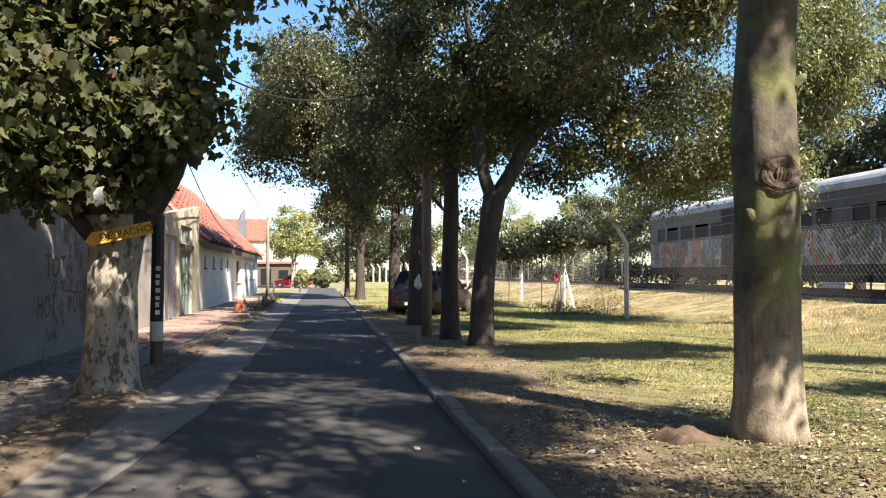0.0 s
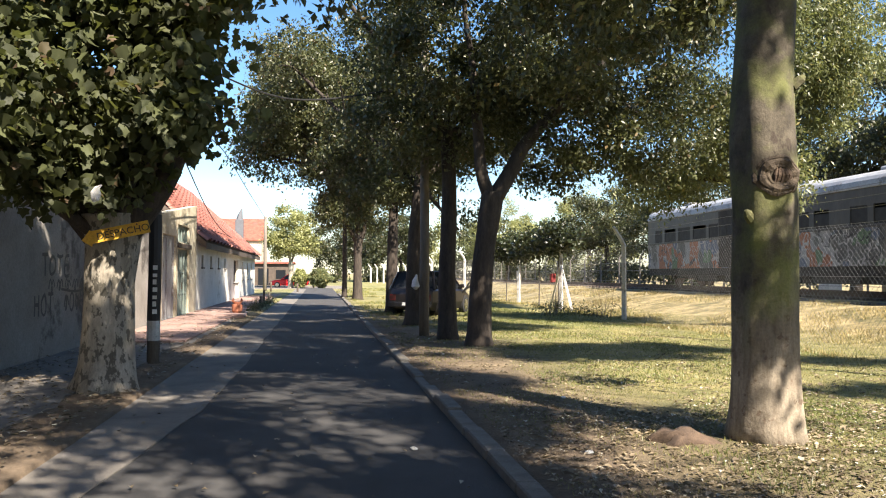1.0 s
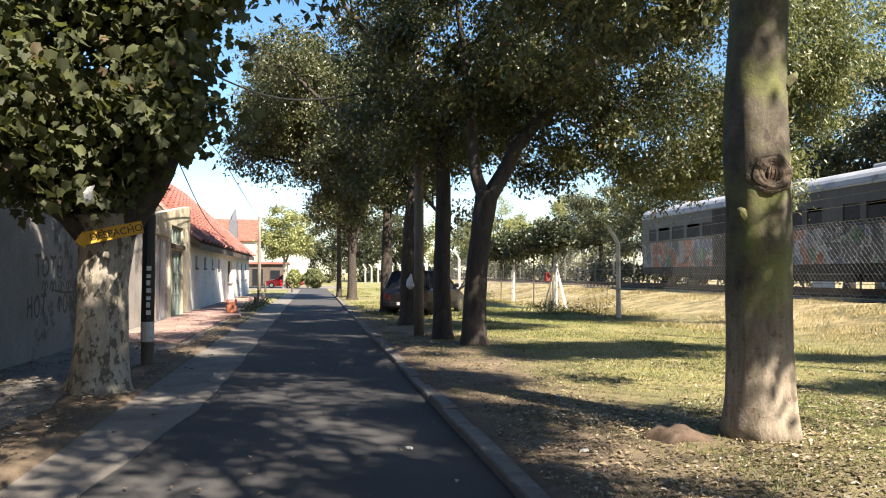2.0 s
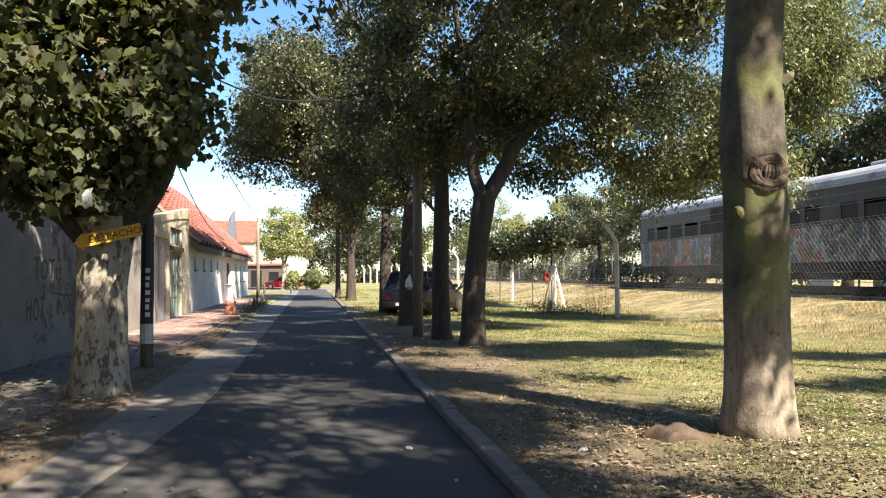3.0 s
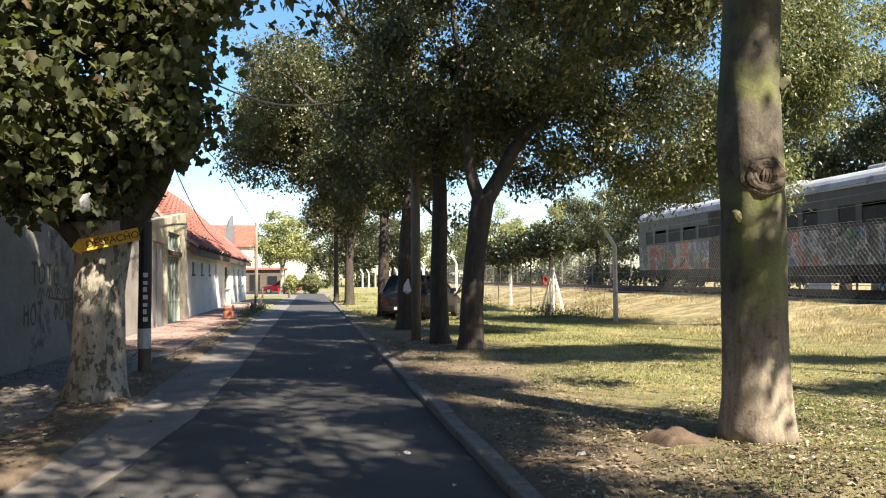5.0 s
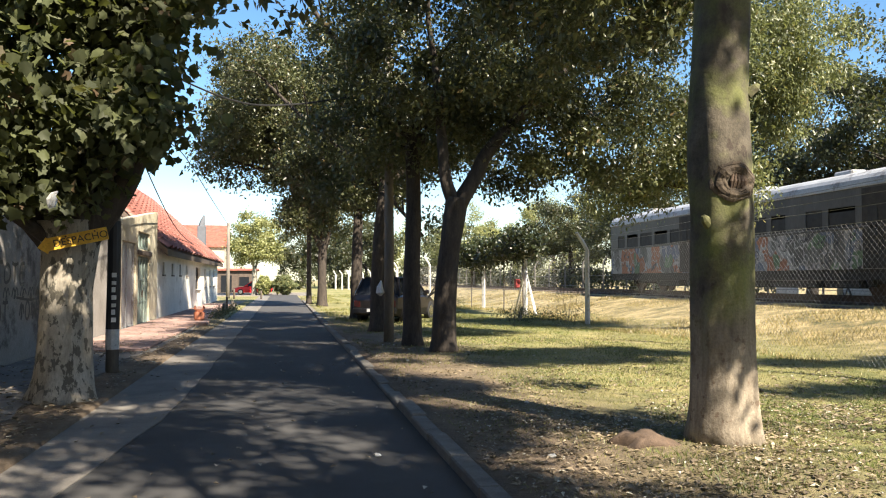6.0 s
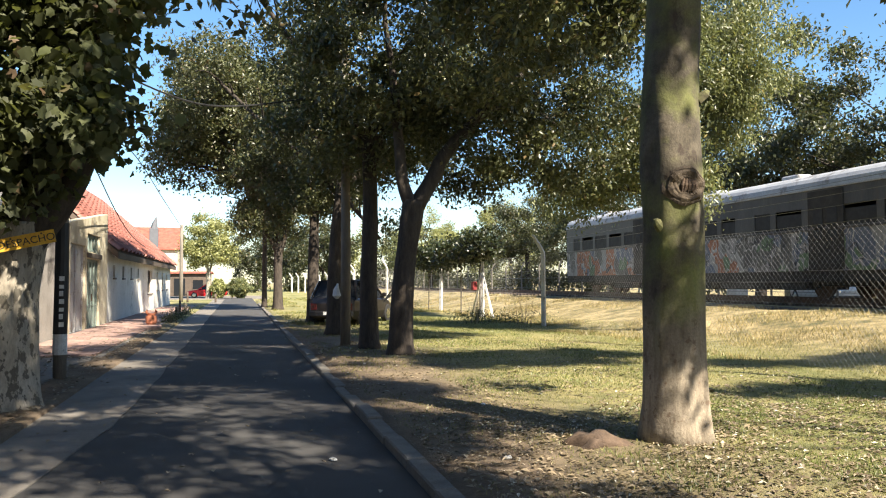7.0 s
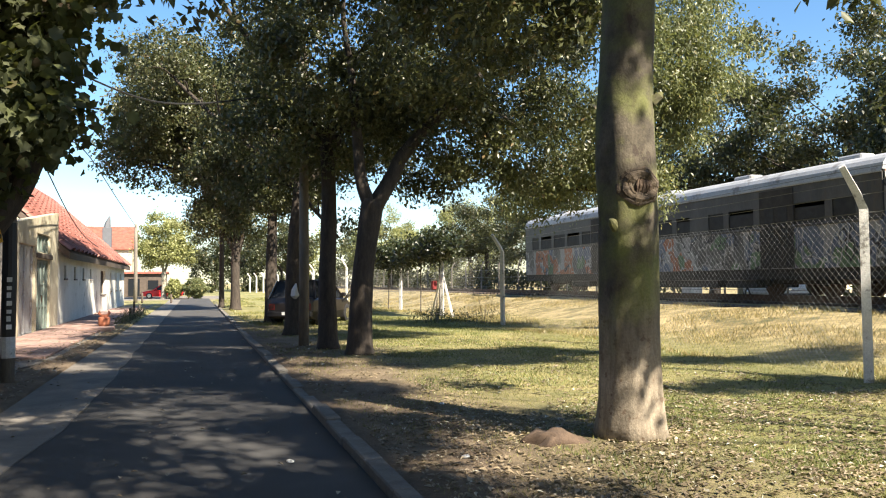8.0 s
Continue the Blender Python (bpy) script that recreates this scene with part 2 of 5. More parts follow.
def ground_material():
    m, nt, p = nodes_of("lawn_and_earth")
    pos = nt.nodes.new("ShaderNodeNewGeometry").outputs["Position"]
    sep = nt.nodes.new("ShaderNodeSeparateXYZ")
    nt.links.new(pos, sep.inputs[0])
    broad = noise_of(nt, 0.22, 6, 0.62, source="World")
    mid = noise_of(nt, 1.7, 6, 0.65, source="World", offset=5)
    fine = noise_of(nt, 28, 5, 0.75, source="World")
    grass = ramp(nt, mid, ((0.36, (0.075, 0.105, 0.03)), (0.52, (0.20, 0.20, 0.07)), (0.66, (0.37, 0.32, 0.15))))
    dry = ramp(nt, broad, ((0.42, (0.15, 0.165, 0.05)), (0.60, (0.40, 0.33, 0.16))))
    lawn = mixed(nt, 0.5, grass, dry)
    # the bank towards the railway is drier
    bank = nt.nodes.new("ShaderNodeMapRange")
    for key, v in (("From Min", 9.0), ("From Max", 13.0)):
        bank.inputs[key].default_value = v
    nt.links.new(sep.outputs["X"], bank.inputs[0])
    straw = ramp(nt, noise_of(nt, 1.5, 7, 0.72, source="World", offset=21), ((0.36, (0.11, 0.105, 0.045)), (0.48, (0.26, 0.21, 0.10)), (0.64, (0.47, 0.38, 0.21))))
    lawn = mixed(nt, bank.outputs[0], lawn, straw)
    # trodden earth beside the kerb and along the footway
    edge = nt.nodes.new("ShaderNodeMath")
    edge.operation = "MULTIPLY_ADD"
    nt.links.new(broad, edge.inputs[0])
    edge.inputs[1].default_value = 5.0
    nt.links.new(sep.outputs["X"], edge.inputs[2])
    worn = nt.nodes.new("ShaderNodeMapRange")
    for key, v in (("From Min", 5.0), ("From Max", 7.6), ("To Min", 1.0), ("To Max", 0.0)):
        worn.inputs[key].default_value = v
    nt.links.new(edge.outputs[0], worn.inputs[0])
    along = nt.nodes.new("ShaderNodeMapRange")
    for key, v in (("From Min", 24.0), ("From Max", 36.0), ("To Min", 1.0), ("To Max", 0.15)):
        along.inputs[key].default_value = v
    nt.links.new(sep.outputs["Y"], along.inputs[0])
    trodden = nt.nodes.new("ShaderNodeMath")
    trodden.operation = "MULTIPLY"
    nt.links.new(worn.outputs[0], trodden.inputs[0])
    nt.links.new(along.outputs[0], trodden.inputs[1])
    earth = ramp(nt, mid, ((0.3, (0.11, 0.08, 0.055)), (0.7, (0.24, 0.18, 0.125))))
    col = mixed(nt, trodden.outputs[0], lawn, earth)
    col = mixed(nt, 0.85, col, ramp(nt, fine, ((0.28, (0.55, 0.55, 0.5)), (0.72, (1.25, 1.22, 1.15)))), "MULTIPLY")
    nt.links.new(col, p.inputs["Base Color"])
    p.inputs["Roughness"].default_value = 0.95
    bumped(nt, p, fine, 0.8, 0.05)
    return m


GROUND = ground_material()


def car_paint(name, colour):
    m, nt, p = nodes_of(name)
    col = mixed(nt, 0.5, colour, ramp(nt, noise_of(nt, 30, 4), ((0.3, tuple(c * 0.8 for c in colour)), (0.7, colour))))
    nt.links.new(col, p.inputs["Base Color"])
    p.inputs["Roughness"].default_value, p.inputs["Coat Weight"].default_value = 0.45, 0.25
    return m


def glass_material(name, tint=(0.015, 0.017, 0.02)):
    m, nt, p = nodes_of(name)
    p.inputs["Base Color"].default_value = (*tint, 1)
    p.inputs["Roughness"].default_value = 0.08
    p.inputs["Specular IOR Level"].default_value = 0.18
    return m


GLASS = glass_material("dark_window_glass")
COACH_GLASS = surface("grimy_coach_pane", (0.010, 0.010, 0.011), (0.03, 0.03, 0.03), 4, 30, 0.7, 0.05)


def coach_side_material():
    """Grey carriage paint under large overlapping sprayed letters and fills."""
    m, nt, p = nodes_of("sprayed_coach_side")
    col = ramp(nt, noise_of(nt, 1.4, 5), ((0.3, (0.07, 0.068, 0.066)), (0.7, (0.15, 0.147, 0.14))))
    for k, (scale, level, band, colour) in enumerate(((0.45, 0.50, 0.5, (0.26, 0.26, 0.265)), (0.6, 0.545, 0.5, (0.10, 0.125, 0.19)), (0.7, 0.565, 0.5, (0.32, 0.11, 0.05)), (0.8, 0.60, 0.5, (0.10, 0.17, 0.09)), (1.1, 0.50, 0.018, (0.42, 0.41, 0.40)), (1.0, 0.56, 0.02, (0.03, 0.03, 0.035)), (1.5, 0.5, 0.02, (0.34, 0.33, 0.33)))):
        f = noise_of(nt, scale, 2.5, 0.5, (1, 1, 0.75), offset=4 + 11 * k)
        edge = ((level, (0, 0, 0)), (level + 0.008, (1, 1, 1)))
        if band < 0.3:
            edge += ((level + band, (1, 1, 1)), (level + band + 0.008, (0, 0, 0)))
        col = mixed(nt, ramp(nt, f, edge), col, colour)
    col = mixed(nt, 0.7, col, ramp(nt, noise_of(nt, 18, 6, 0.7, (1, 1, 0.2)), ((0.3, (0.6, 0.6, 0.6)), (0.7, (1.1, 1.1, 1.1)))), "MULTIPLY")
    nt.links.new(col, p.inputs["Base Color"])
    p.inputs["Roughness"].default_value = 0.6
    return m


COACH_SIDE = coach_side_material()
COACH_GREY = surface("coach_grey", (0.04, 0.04, 0.04), (0.085, 0.083, 0.08), 1.2, 20, 0.55, 0.1, stain=(0.07, 0.06, 0.05), stain_scale=1.5, stretch=(1, 1, 0.3))
COACH_ROOF = surface("coach_roof", (0.30, 0.31, 0.32), (0.46, 0.47, 0.48), 1.0, 20, 0.5, 0.1, stain=(0.2, 0.19, 0.18), stain_scale=1.3)
UNDERFRAME = surface("underframe", (0.02, 0.018, 0.016), (0.05, 0.045, 0.04), 3, 30, 0.8, 0.2)


# ---------------------------------------------------------------- building helpers
def mesh_of(name, verts, faces, material, smooth=False):
    me = bpy.data.meshes.new(name)
    me.from_pydata([tuple(v) for v in verts], [], faces)
    me.materials.append(material)
    if smooth:
        me.polygons.foreach_set("use_smooth", [True] * len(me.polygons))
    me.update()
    return me


def part(name, bm, material, parent=None, label="", smooth=False):
    """Links a bmesh as one mesh object, under parent if there is one."""
    me = bpy.data.meshes.new(name)
    bmesh.ops.recalc_face_normals(bm, faces=bm.faces)
    bm.to_mesh(me)
    bm.free()
    me.materials.append(material)
    if smooth:
        me.polygons.foreach_set("use_smooth", [True] * len(me.polygons))
    ob = new(name, me)
    if parent:
        ob.parent = parent
    return tagged(ob, label)


def part_mesh(name, me, parent=None, label=""):
    ob = new(name, me)
    if parent:
        ob.parent = parent
    return tagged(ob, label)


def thing(name, label, category, group="", kind="", at=None):
    ob = new(name)
    ob.empty_display_size = 0.2
    if at is not None:
        ob.matrix_basis = at
    return tagged(ob, label, category, group, kind)


def box(bm, x0, x1, y0, y1, z0, z1, m=None):
    vs = [bm.verts.new((x, y, z)) for z in (z0, z1) for y in (y0, y1) for x in (x0, x1)]
    if m is not None:
        for v in vs:
            v.co = m @ v.co
    for f in ((0, 2, 3, 1), (4, 5, 7, 6), (0, 1, 5, 4), (2, 6, 7, 3), (0, 4, 6, 2), (1, 3, 7, 5)):
        bm.faces.new([vs[i] for i in f])
    return vs


def boxes(*items, bevel=0.0):
    bm = bmesh.new()
    for it in items:
        box(bm, *it)
    if bevel:
        bmesh.ops.bevel(bm, geom=list(bm.edges), offset=bevel, segments=1, affect="EDGES")
    return bm


def tube(bm, pts, radii, seg=10, wobble=0.0, cap=True, lump=None):
    """A tapered, slightly uneven tube through the points."""
    pts = [Vector(p) for p in pts]
    rings = []
    for i, p in enumerate(pts):
        d = (pts[min(i + 1, len(pts) - 1)] - pts[max(i - 1, 0)]).normalized()
        side = d.cross(Vector((0.0, 1.0, 0.05))).normalized()
        up = side.cross(d).normalized()
        ring = []
        for k in range(seg):
            a = 2 * math.pi * k / seg
            n = side * math.cos(a) + up * math.sin(a)
            r = radii[i]
            if wobble:
                r *= 1 + wobble * (noise.noise(Vector((n.x * 2.1 + p.x, n.y * 2.1 + p.y, p.z * 0.9))) + 0.5 * noise.noise(Vector((n.x * 6 + p.x, n.y * 6, p.z * 2.2))))
            if lump:
                r *= lump(n, p)
            ring.append(bm.verts.new(p + n * r))
        rings.append(ring)
    for a, b in zip(rings, rings[1:]):
        for k in range(seg):
            bm.faces.new((a[k], a[(k + 1) % seg], b[(k + 1) % seg], b[k]))
    if cap:
        bm.faces.new(rings[0][::-1])
        bm.faces.new(rings[-1])


def curve_pts(pts, n):
    """n + 1 points on a smooth line through the given ones."""
    pts = [Vector(p) for p in pts]
    out = []
    segs = len(pts) - 1
    for i in range(n + 1):
        u = i / n * segs
        k = min(int(u), segs - 1)
        f = u - k
        p0, p1, p2, p3 = pts[max(k - 1, 0)], pts[k], pts[k + 1], pts[min(k + 2, segs)]
        out.append(0.5 * ((2 * p1) + (p2 - p0) * f + (2 * p0 - 5 * p1 + 4 * p2 - p3) * f * f + (3 * p1 - p0 - 3 * p2 + p3) * f ** 3))
    return out


def wall_y(name, x, thick, y0, y1, z0, z1, holes, material, parent=None, top=None):
    """A wall along Y whose road face is at x, with openings (ya, yb, za, zb) right through it. top: rise of the wall head at y1."""
    ys = sorted({y0, y1, *[v for h in holes for v in h[:2]]})
    zs = sorted({z0, z1, *[v for h in holes for v in h[2:]]})
    bm = bmesh.new()
    verts = {}

    def vert(i, j, s):
        if (i, j, s) not in verts:
            z = zs[j]
            if top and j == len(zs) - 1:
                z += top * (ys[i] - y0) / (y1 - y0)
            verts[i, j, s] = bm.verts.new((x - s * thick, ys[i], z))
        return verts[i, j, s]

    def solid(i, j):
        if not (0 <= i < len(ys) - 1 and 0 <= j < len(zs) - 1):
            return False
        cy, cz = (ys[i] + ys[i + 1]) / 2, (zs[j] + zs[j + 1]) / 2
        return not any(h[0] < cy < h[1] and h[2] < cz < h[3] for h in holes)

    for i in range(len(ys) - 1):
        for j in range(len(zs) - 1):
            if not solid(i, j):
                continue
            for s in (0, 1):
                bm.faces.new((vert(i, j, s), vert(i + 1, j, s), vert(i + 1, j + 1, s), vert(i, j + 1, s)))
            for (di, dj), (a, b) in (((-1, 0), ((i, j), (i, j + 1))), ((1, 0), ((i + 1, j), (i + 1, j + 1))), ((0, -1), ((i, j), (i + 1, j))), ((0, 1), ((i, j + 1), (i + 1, j + 1)))):
                if not solid(i + di, j + dj):
                    bm.faces.new((vert(*a, 0), vert(*b, 0), vert(*b, 1), vert(*a, 1)))
    return part(name, bm, material, parent)


# ---------------------------------------------------------------- ground, lane, footways
ROAD_R, ROAD_L, APRON_L = 1.42, -1.32, -2.30
FENCE_X, TRACK_Z = 10.3, 0.80


def smooth01(v):
    v = max(0.0, min(1.0, v))
    return v * v * (3 - 2 * v)


def ground_z(x, y):
    z = 0.03 + 0.045 * noise.noise(Vector((x * 0.35, y * 0.35, 0))) * smooth01((abs(x) - 1.8) / 2)
    if x > 1.4:
        z += 0.025
    if x < -2.0:
        z += 0.02
    z += (TRACK_Z - 0.10) * smooth01((x - 11.0) / 5.2) * (1 - 0.45 * smooth01((x - 22) / 4)) * (1 - smooth01((y - 140) / 60))
    if -2.22 < x < 1.55 and y < 96:
        z = -0.12
    if y > 70 and x < 3.1:
        z = min(z, -0.12)
    return z


def axis(stops):
    out = [stops[0][0]]
    for (a, _), (b, step) in zip(stops, stops[1:]):
        n = max(1, round((b - a) / step))
        out += [a + (b - a) * (k + 1) / n for k in range(n)]
    return out


gx = axis([(-2500, 0), (-300, 700), (-60, 60), (-8, 13), (-3.2, 1.0), (-2.25, 0.2), (-2.21, 0.04), (1.5, 1.94), (1.56, 0.06), (22, 0.42), (60, 5), (300, 60), (2500, 700)])
gy = axis([(-2500, 0), (-300, 700), (-30, 60), (2, 4), (40, 0.5), (110, 2.5), (300, 25), (2500, 700)])
gv = [(x, y, ground_z(x, y)) for y in gy for x in gx]
gf = [(j * len(gx) + i, j * len(gx) + i + 1, (j + 1) * len(gx) + i + 1, (j + 1) * len(gx) + i) for j in range(len(gy) - 1) for i in range(len(gx) - 1)]
ground = tagged(new("ground", mesh_of("ground", gv, gf, GROUND, True)), "worn lawn with dry patches and trodden earth", "ground", kind="structure")


def strip(name, x0, x1, y0, y1, top, bottom, material, label, category, step=1.0, rough=0.004, xs=6, ragged=0.0, widen=0.0):
    bm = bmesh.new()
    n = round((y1 - y0) / step)
    grid = []
    for j in range(n + 1):
        y = y0 + (y1 - y0) * j / n
        row = []
        for i in range(xs + 1):
            x = x0 + (x1 - x0) * i / xs
            if ragged and i == xs:
                x += ragged * noise.noise(Vector((3.3, y * 0.8, 0)))
            if widen:
                x += widen * (i / xs) * smooth01((10.5 - y) / 6)
            row.append(bm.verts.new((x, y, top + rough * noise.noise(Vector((x * 2, y * 0.9, 4))))))
        grid.append(row)
    for a, b in zip(grid, grid[1:]):
        for i in range(xs):
            bm.faces.new((a[i], a[i + 1], b[i + 1], b[i]))
    edge = bmesh.ops.extrude_face_region(bm, geom=list(bm.faces))
    for v in edge["geom"]:
        if isinstance(v, bmesh.types.BMVert):
            v.co.z = bottom
    return tagged(part(name, bm, material, smooth=False), label, category, kind="structure")


strip("road", ROAD_L - 0.65, ROAD_R, -30, 84, 0.0, -0.3, ASPHALT, "narrow dark asphalt lane with worn patches", "road", 0.8)
strip("apron", APRON_L, ROAD_L + 0.04, -30, 78, 0.012, -0.3, CONCRETE, "worn concrete gutter apron beside the lane", "pavement", 0.8, 0.008, 5, 0.07, -0.42)
strip("cross_road", -60, 3.4, 84.004, 92, -0.01, -0.4, CONCRETE, "pale concrete street crossing the lane's end", "road", 4)
strip("far_pavement", -60, 3.4, 92.004, 97, 0.06, -0.4, CONCRETE, "pale far footway of the crossing street", "pavement", 4)
strip("footway", -4.86, -2.95, -30, 17.4, 0.075, -0.25, CONCRETE, "cracked concrete footway littered with leaves", "pavement", 0.8, 0.02, 5, 0.3)
strip("paving_bed", -4.86, -2.75, 17.404, 58, 0.06, -0.25, CONCRETE, "mortar bed below the red paving", "pavement", 2.0)

# ---------------------------------------------------------------- walls and house beside the lane
WX = -4.86
wall_left = tagged(wall_y("wall_west", WX, 0.3, -30, 24.6, -0.2, 4.7, [], PLASTER), "rough grey plastered street wall with sprayed lettering", "wall", kind="structure")


def sprayed_stroke(pts, width, parent):
    """One sprayed line on the street wall, in (y, z)."""
    bm = bmesh.new()
    line = curve_pts([(0, *p) for p in pts], 14)
    prev = None
    for i, p in enumerate(line):
        d = (line[min(i + 1, 14)] - line[max(i - 1, 0)]).normalized()
        n = Vector((0, -d.z, d.y)) * width * (0.8 + 0.3 * noise.noise(p * 4))
        cur = [bm.verts.new((WX + 0.004, p.y + s * n.y, p.z + s * n.z)) for s in (-0.5, 0.5)]
        if prev:
            bm.faces.new((prev[0], prev[1], cur[1], cur[0]))
        prev = cur
    part("sprayed_line", bm, BLACKPAINT, parent)


rs = random.Random(5)


def sprayed_letters(y, z, tall, wide, strokes, width=0.08):
    """Hand-sprayed capitals, each a few lines in a unit box."""
    for letter in strokes:
        for line in letter:
            sprayed_stroke([(y + wide * u + rs.uniform(-0.02, 0.02), z + tall * v + rs.uniform(-0.02, 0.02)) for u, v in line], width, wall_left)
        y += wide * 1.35


TEE = [[(0, 1), (0.5, 0.97), (1, 1)], [(0.5, 1), (0.48, 0.5), (0.5, 0)]]
OH = [[(0.5, 1), (0.05, 0.7), (0.1, 0.15), (0.5, 0), (0.92, 0.3), (0.9, 0.8), (0.5, 1)]]
EE = [[(0.9, 1), (0.1, 0.95), (0.1, 0.05), (0.9, 0)], [(0.1, 0.5), (0.5, 0.52), (0.8, 0.5)]]
AITCH = [[(0.05, 1), (0.1, 0.5), (0.08, 0)], [(0.9, 1), (0.92, 0.5), (0.9, 0)], [(0.08, 0.5), (0.5, 0.55), (0.9, 0.5)]]
LOOP = [[(0, 0.2), (0.3, 0.9), (0.6, 0.2), (0.35, 0.1), (0.7, 0.8), (1, 0.3)]]
sprayed_letters(14.55, 1.55, 0.36, 0.30, [TEE, OH, TEE, EE])
sprayed_letters(14.9, 1.24, 0.26, 0.34, [LOOP, LOOP, LOOP, LOOP, LOOP], 0.06)
sprayed_stroke([(15.6, 1.28), (16.6, 1.22), (17.6, 1.36), (18.6, 1.70)], 0.06, wall_left)
sprayed_stroke([(17.2, 1.75), (17.7, 2.02), (18.2, 1.75), (18.3, 1.5)], 0.06, wall_left)
sprayed_letters(14.2, 0.82, 0.38, 0.26, [AITCH, OH, TEE], 0.075)
sprayed_letters(15.8, 0.84, 0.36, 0.24, [LOOP, OH, LOOP, AITCH, AITCH], 0.075)

gatehouse = thing("gatehouse", "cream plastered gatehouse with tall painted metal doors", "house")
wall_y("wall", WX, 0.3, 24.604, 31.8, -0.2, 3.42, [(25.1, 27.45, -0.2, 2.85), (27.75, 30.1, -0.2, 2.45), (27.75, 30.1, 2.68, 3.3)], CREAM, gatehouse, top=0.85)
part("back_wall", boxes((-9.2, -9.0, 24.7, 31.7, 0, 3.2)), CREAM, gatehouse)
part("roof", boxes((-9.2, -5.0, 24.7, 31.7, 3.2, 3.32)), CONCRETE, gatehouse)


def metal_leaf(y0, y1, z0, z1, material, label, parent, cols, rows):
    leaf = part("door", boxes((WX - 0.16, WX - 0.11, y0 + 0.01, y1 - 0.01, z0, z1 - 0.01)), material, parent, label)
    for k in range(cols + 1):
        yy = y0 + 0.05 + (y1 - y0 - 0.10) * k / cols
        part("stile", boxes((WX - 0.108, WX - 0.07, yy - 0.04, yy + 0.04, z0 + 0.01, z1 - 0.02), bevel=0.006), material, leaf)
    for k in range(rows + 1):
        zz = z0 + 0.06 + (z1 - z0 - 0.13) * k / rows
        part("rail", boxes((WX - 0.109, WX - 0.08, y0 + 0.02, y1 - 0.02, zz - 0.035, zz + 0.035), bevel=0.006), material, leaf)
    return leaf


metal_leaf(25.1, 27.45, 0.02, 2.85, GREYPAINT, "weathered grey sheet-metal gate leaf", gatehouse, 2, 1)
leafg = metal_leaf(27.75, 30.1, 0.02, 2.45, GREENPAINT, "faded green panelled metal door", gatehouse, 4, 3)
metal_leaf(27.75, 30.1, 2.68, 3.3, GREENPAINT, "faded green panelled transom shutter", gatehouse, 4, 1)
part("lintel", boxes((WX + 0.002, WX + 0.07, 27.6, 30.25, 2.48, 2.64), bevel=0.01), DARKWOOD, gatehouse)
part("handle", boxes((WX - 0.07, WX - 0.03, 28.88, 28.93, 1.0, 1.25), bevel=0.008), RUST, leafg)

CHIMGREY = plain("grey_render", (0.12, 0.13, 0.145), 0.85)
cottage = thing("cottage", "low whitewashed cottage with a steep red tiled roof", "house")
H0, H1, EAVE, RIDGE_X, RIDGE_Z = 31.804, 60.0, 2.95, -9.7, 7.6
vents = [(33.2 + 2.6 * k, 33.75 + 2.6 * k, 1.85, 2.35) for k in range(4)]
big_win = (45.4, 47.8, 1.05, 2.35)
slits = [(50.2, 51.0, 1.2, 2.3), (53.6, 54.4, 1.2, 2.3), (56.6, 57.4, 1.2, 2.3)]
wall_y("wall", WX, 0.35, H0, H1, -0.2, EAVE + 0.12, [*vents, big_win, *slits], WHITEWASH, cottage)
for h in (*vents, big_win, *slits):
    # near-black panel closes the opening in place of the room's shade
    w = part("window", boxes((WX - 0.22, WX - 0.18, h[0], h[1], h[2], h[3])), VOID, cottage, "near-black panel set deep in the wall opening")
    part("frame", boxes((WX - 0.178, WX - 0.13, h[0], h[0] + 0.07, h[2], h[3]), (WX - 0.178, WX - 0.13, h[1] - 0.07, h[1], h[2], h[3]), (WX - 0.178, WX - 0.13, h[0] + 0.07, h[1] - 0.07, h[3] - 0.07, h[3]), (WX - 0.178, WX - 0.13, h[0] + 0.07, h[1] - 0.07, h[2], h[2] + 0.07)), DARKWOOD, w)
    part("sill", boxes((WX + 0.002, WX + 0.06, h[0] - 0.05, h[1] + 0.05, h[2] - 0.08, h[2] - 0.01), bevel=0.008), CONCRETE, w)
for y in (H0 + 0.3, H1):
    bm = bmesh.new()
    front = [bm.verts.new(v) for v in ((WX - 0.36, y, 0), (2 * RIDGE_X - WX, y, 0), (2 * RIDGE_X - WX, y, EAVE), (RIDGE_X, y, RIDGE_Z - 0.15), (WX - 0.36, y, EAVE + 0.15))]
    f = bm.faces.new(front)
    ex = bmesh.ops.extrude_face_region(bm, geom=[f])
    for v in ex["geom"]:
        if isinstance(v, bmesh.types.BMVert):
            v.co.y -= 0.28
    part("gable", bm, WHITEWASH if y > 40 else CREAM, cottage)


def tiled_slope(name, eave, ridge, y0, y1, pitch, courses, parent, material=None, amp=0.05):
    """Barrel-tiled roof slope: ribs down the slope, stepped courses."""
    bm = bmesh.new()
    n = round((y1 - y0) / pitch) * 4
    e, r = Vector(eave), Vector(ridge)
    down = (r - e)
    nrm = Vector((-down.z, 0, down.x)).normalized()
    if nrm.z < 0:
        nrm.negate()
    rows = []
    for c in range(courses):
        for lift, u in ((0.030, c / courses), (0.0, (c + 0.999) / courses)):
            row = []
            for i in range(n + 1):
                a = e + down * u + nrm * (lift + amp * abs(math.sin(math.pi * i / 4)) + 0.012 * noise.noise(Vector((i * 0.3, c * 0.8, 0))))
                row.append(bm.verts.new((a.x, y0 + (y1 - y0) * i / n, a.z)))
            rows.append(row)
    for a, b in zip(rows, rows[1:]):
        for i in range(n):
            bm.faces.new((a[i], a[i + 1], b[i + 1], b[i]))
    return part(name, bm, material or ROOFTILE, parent)


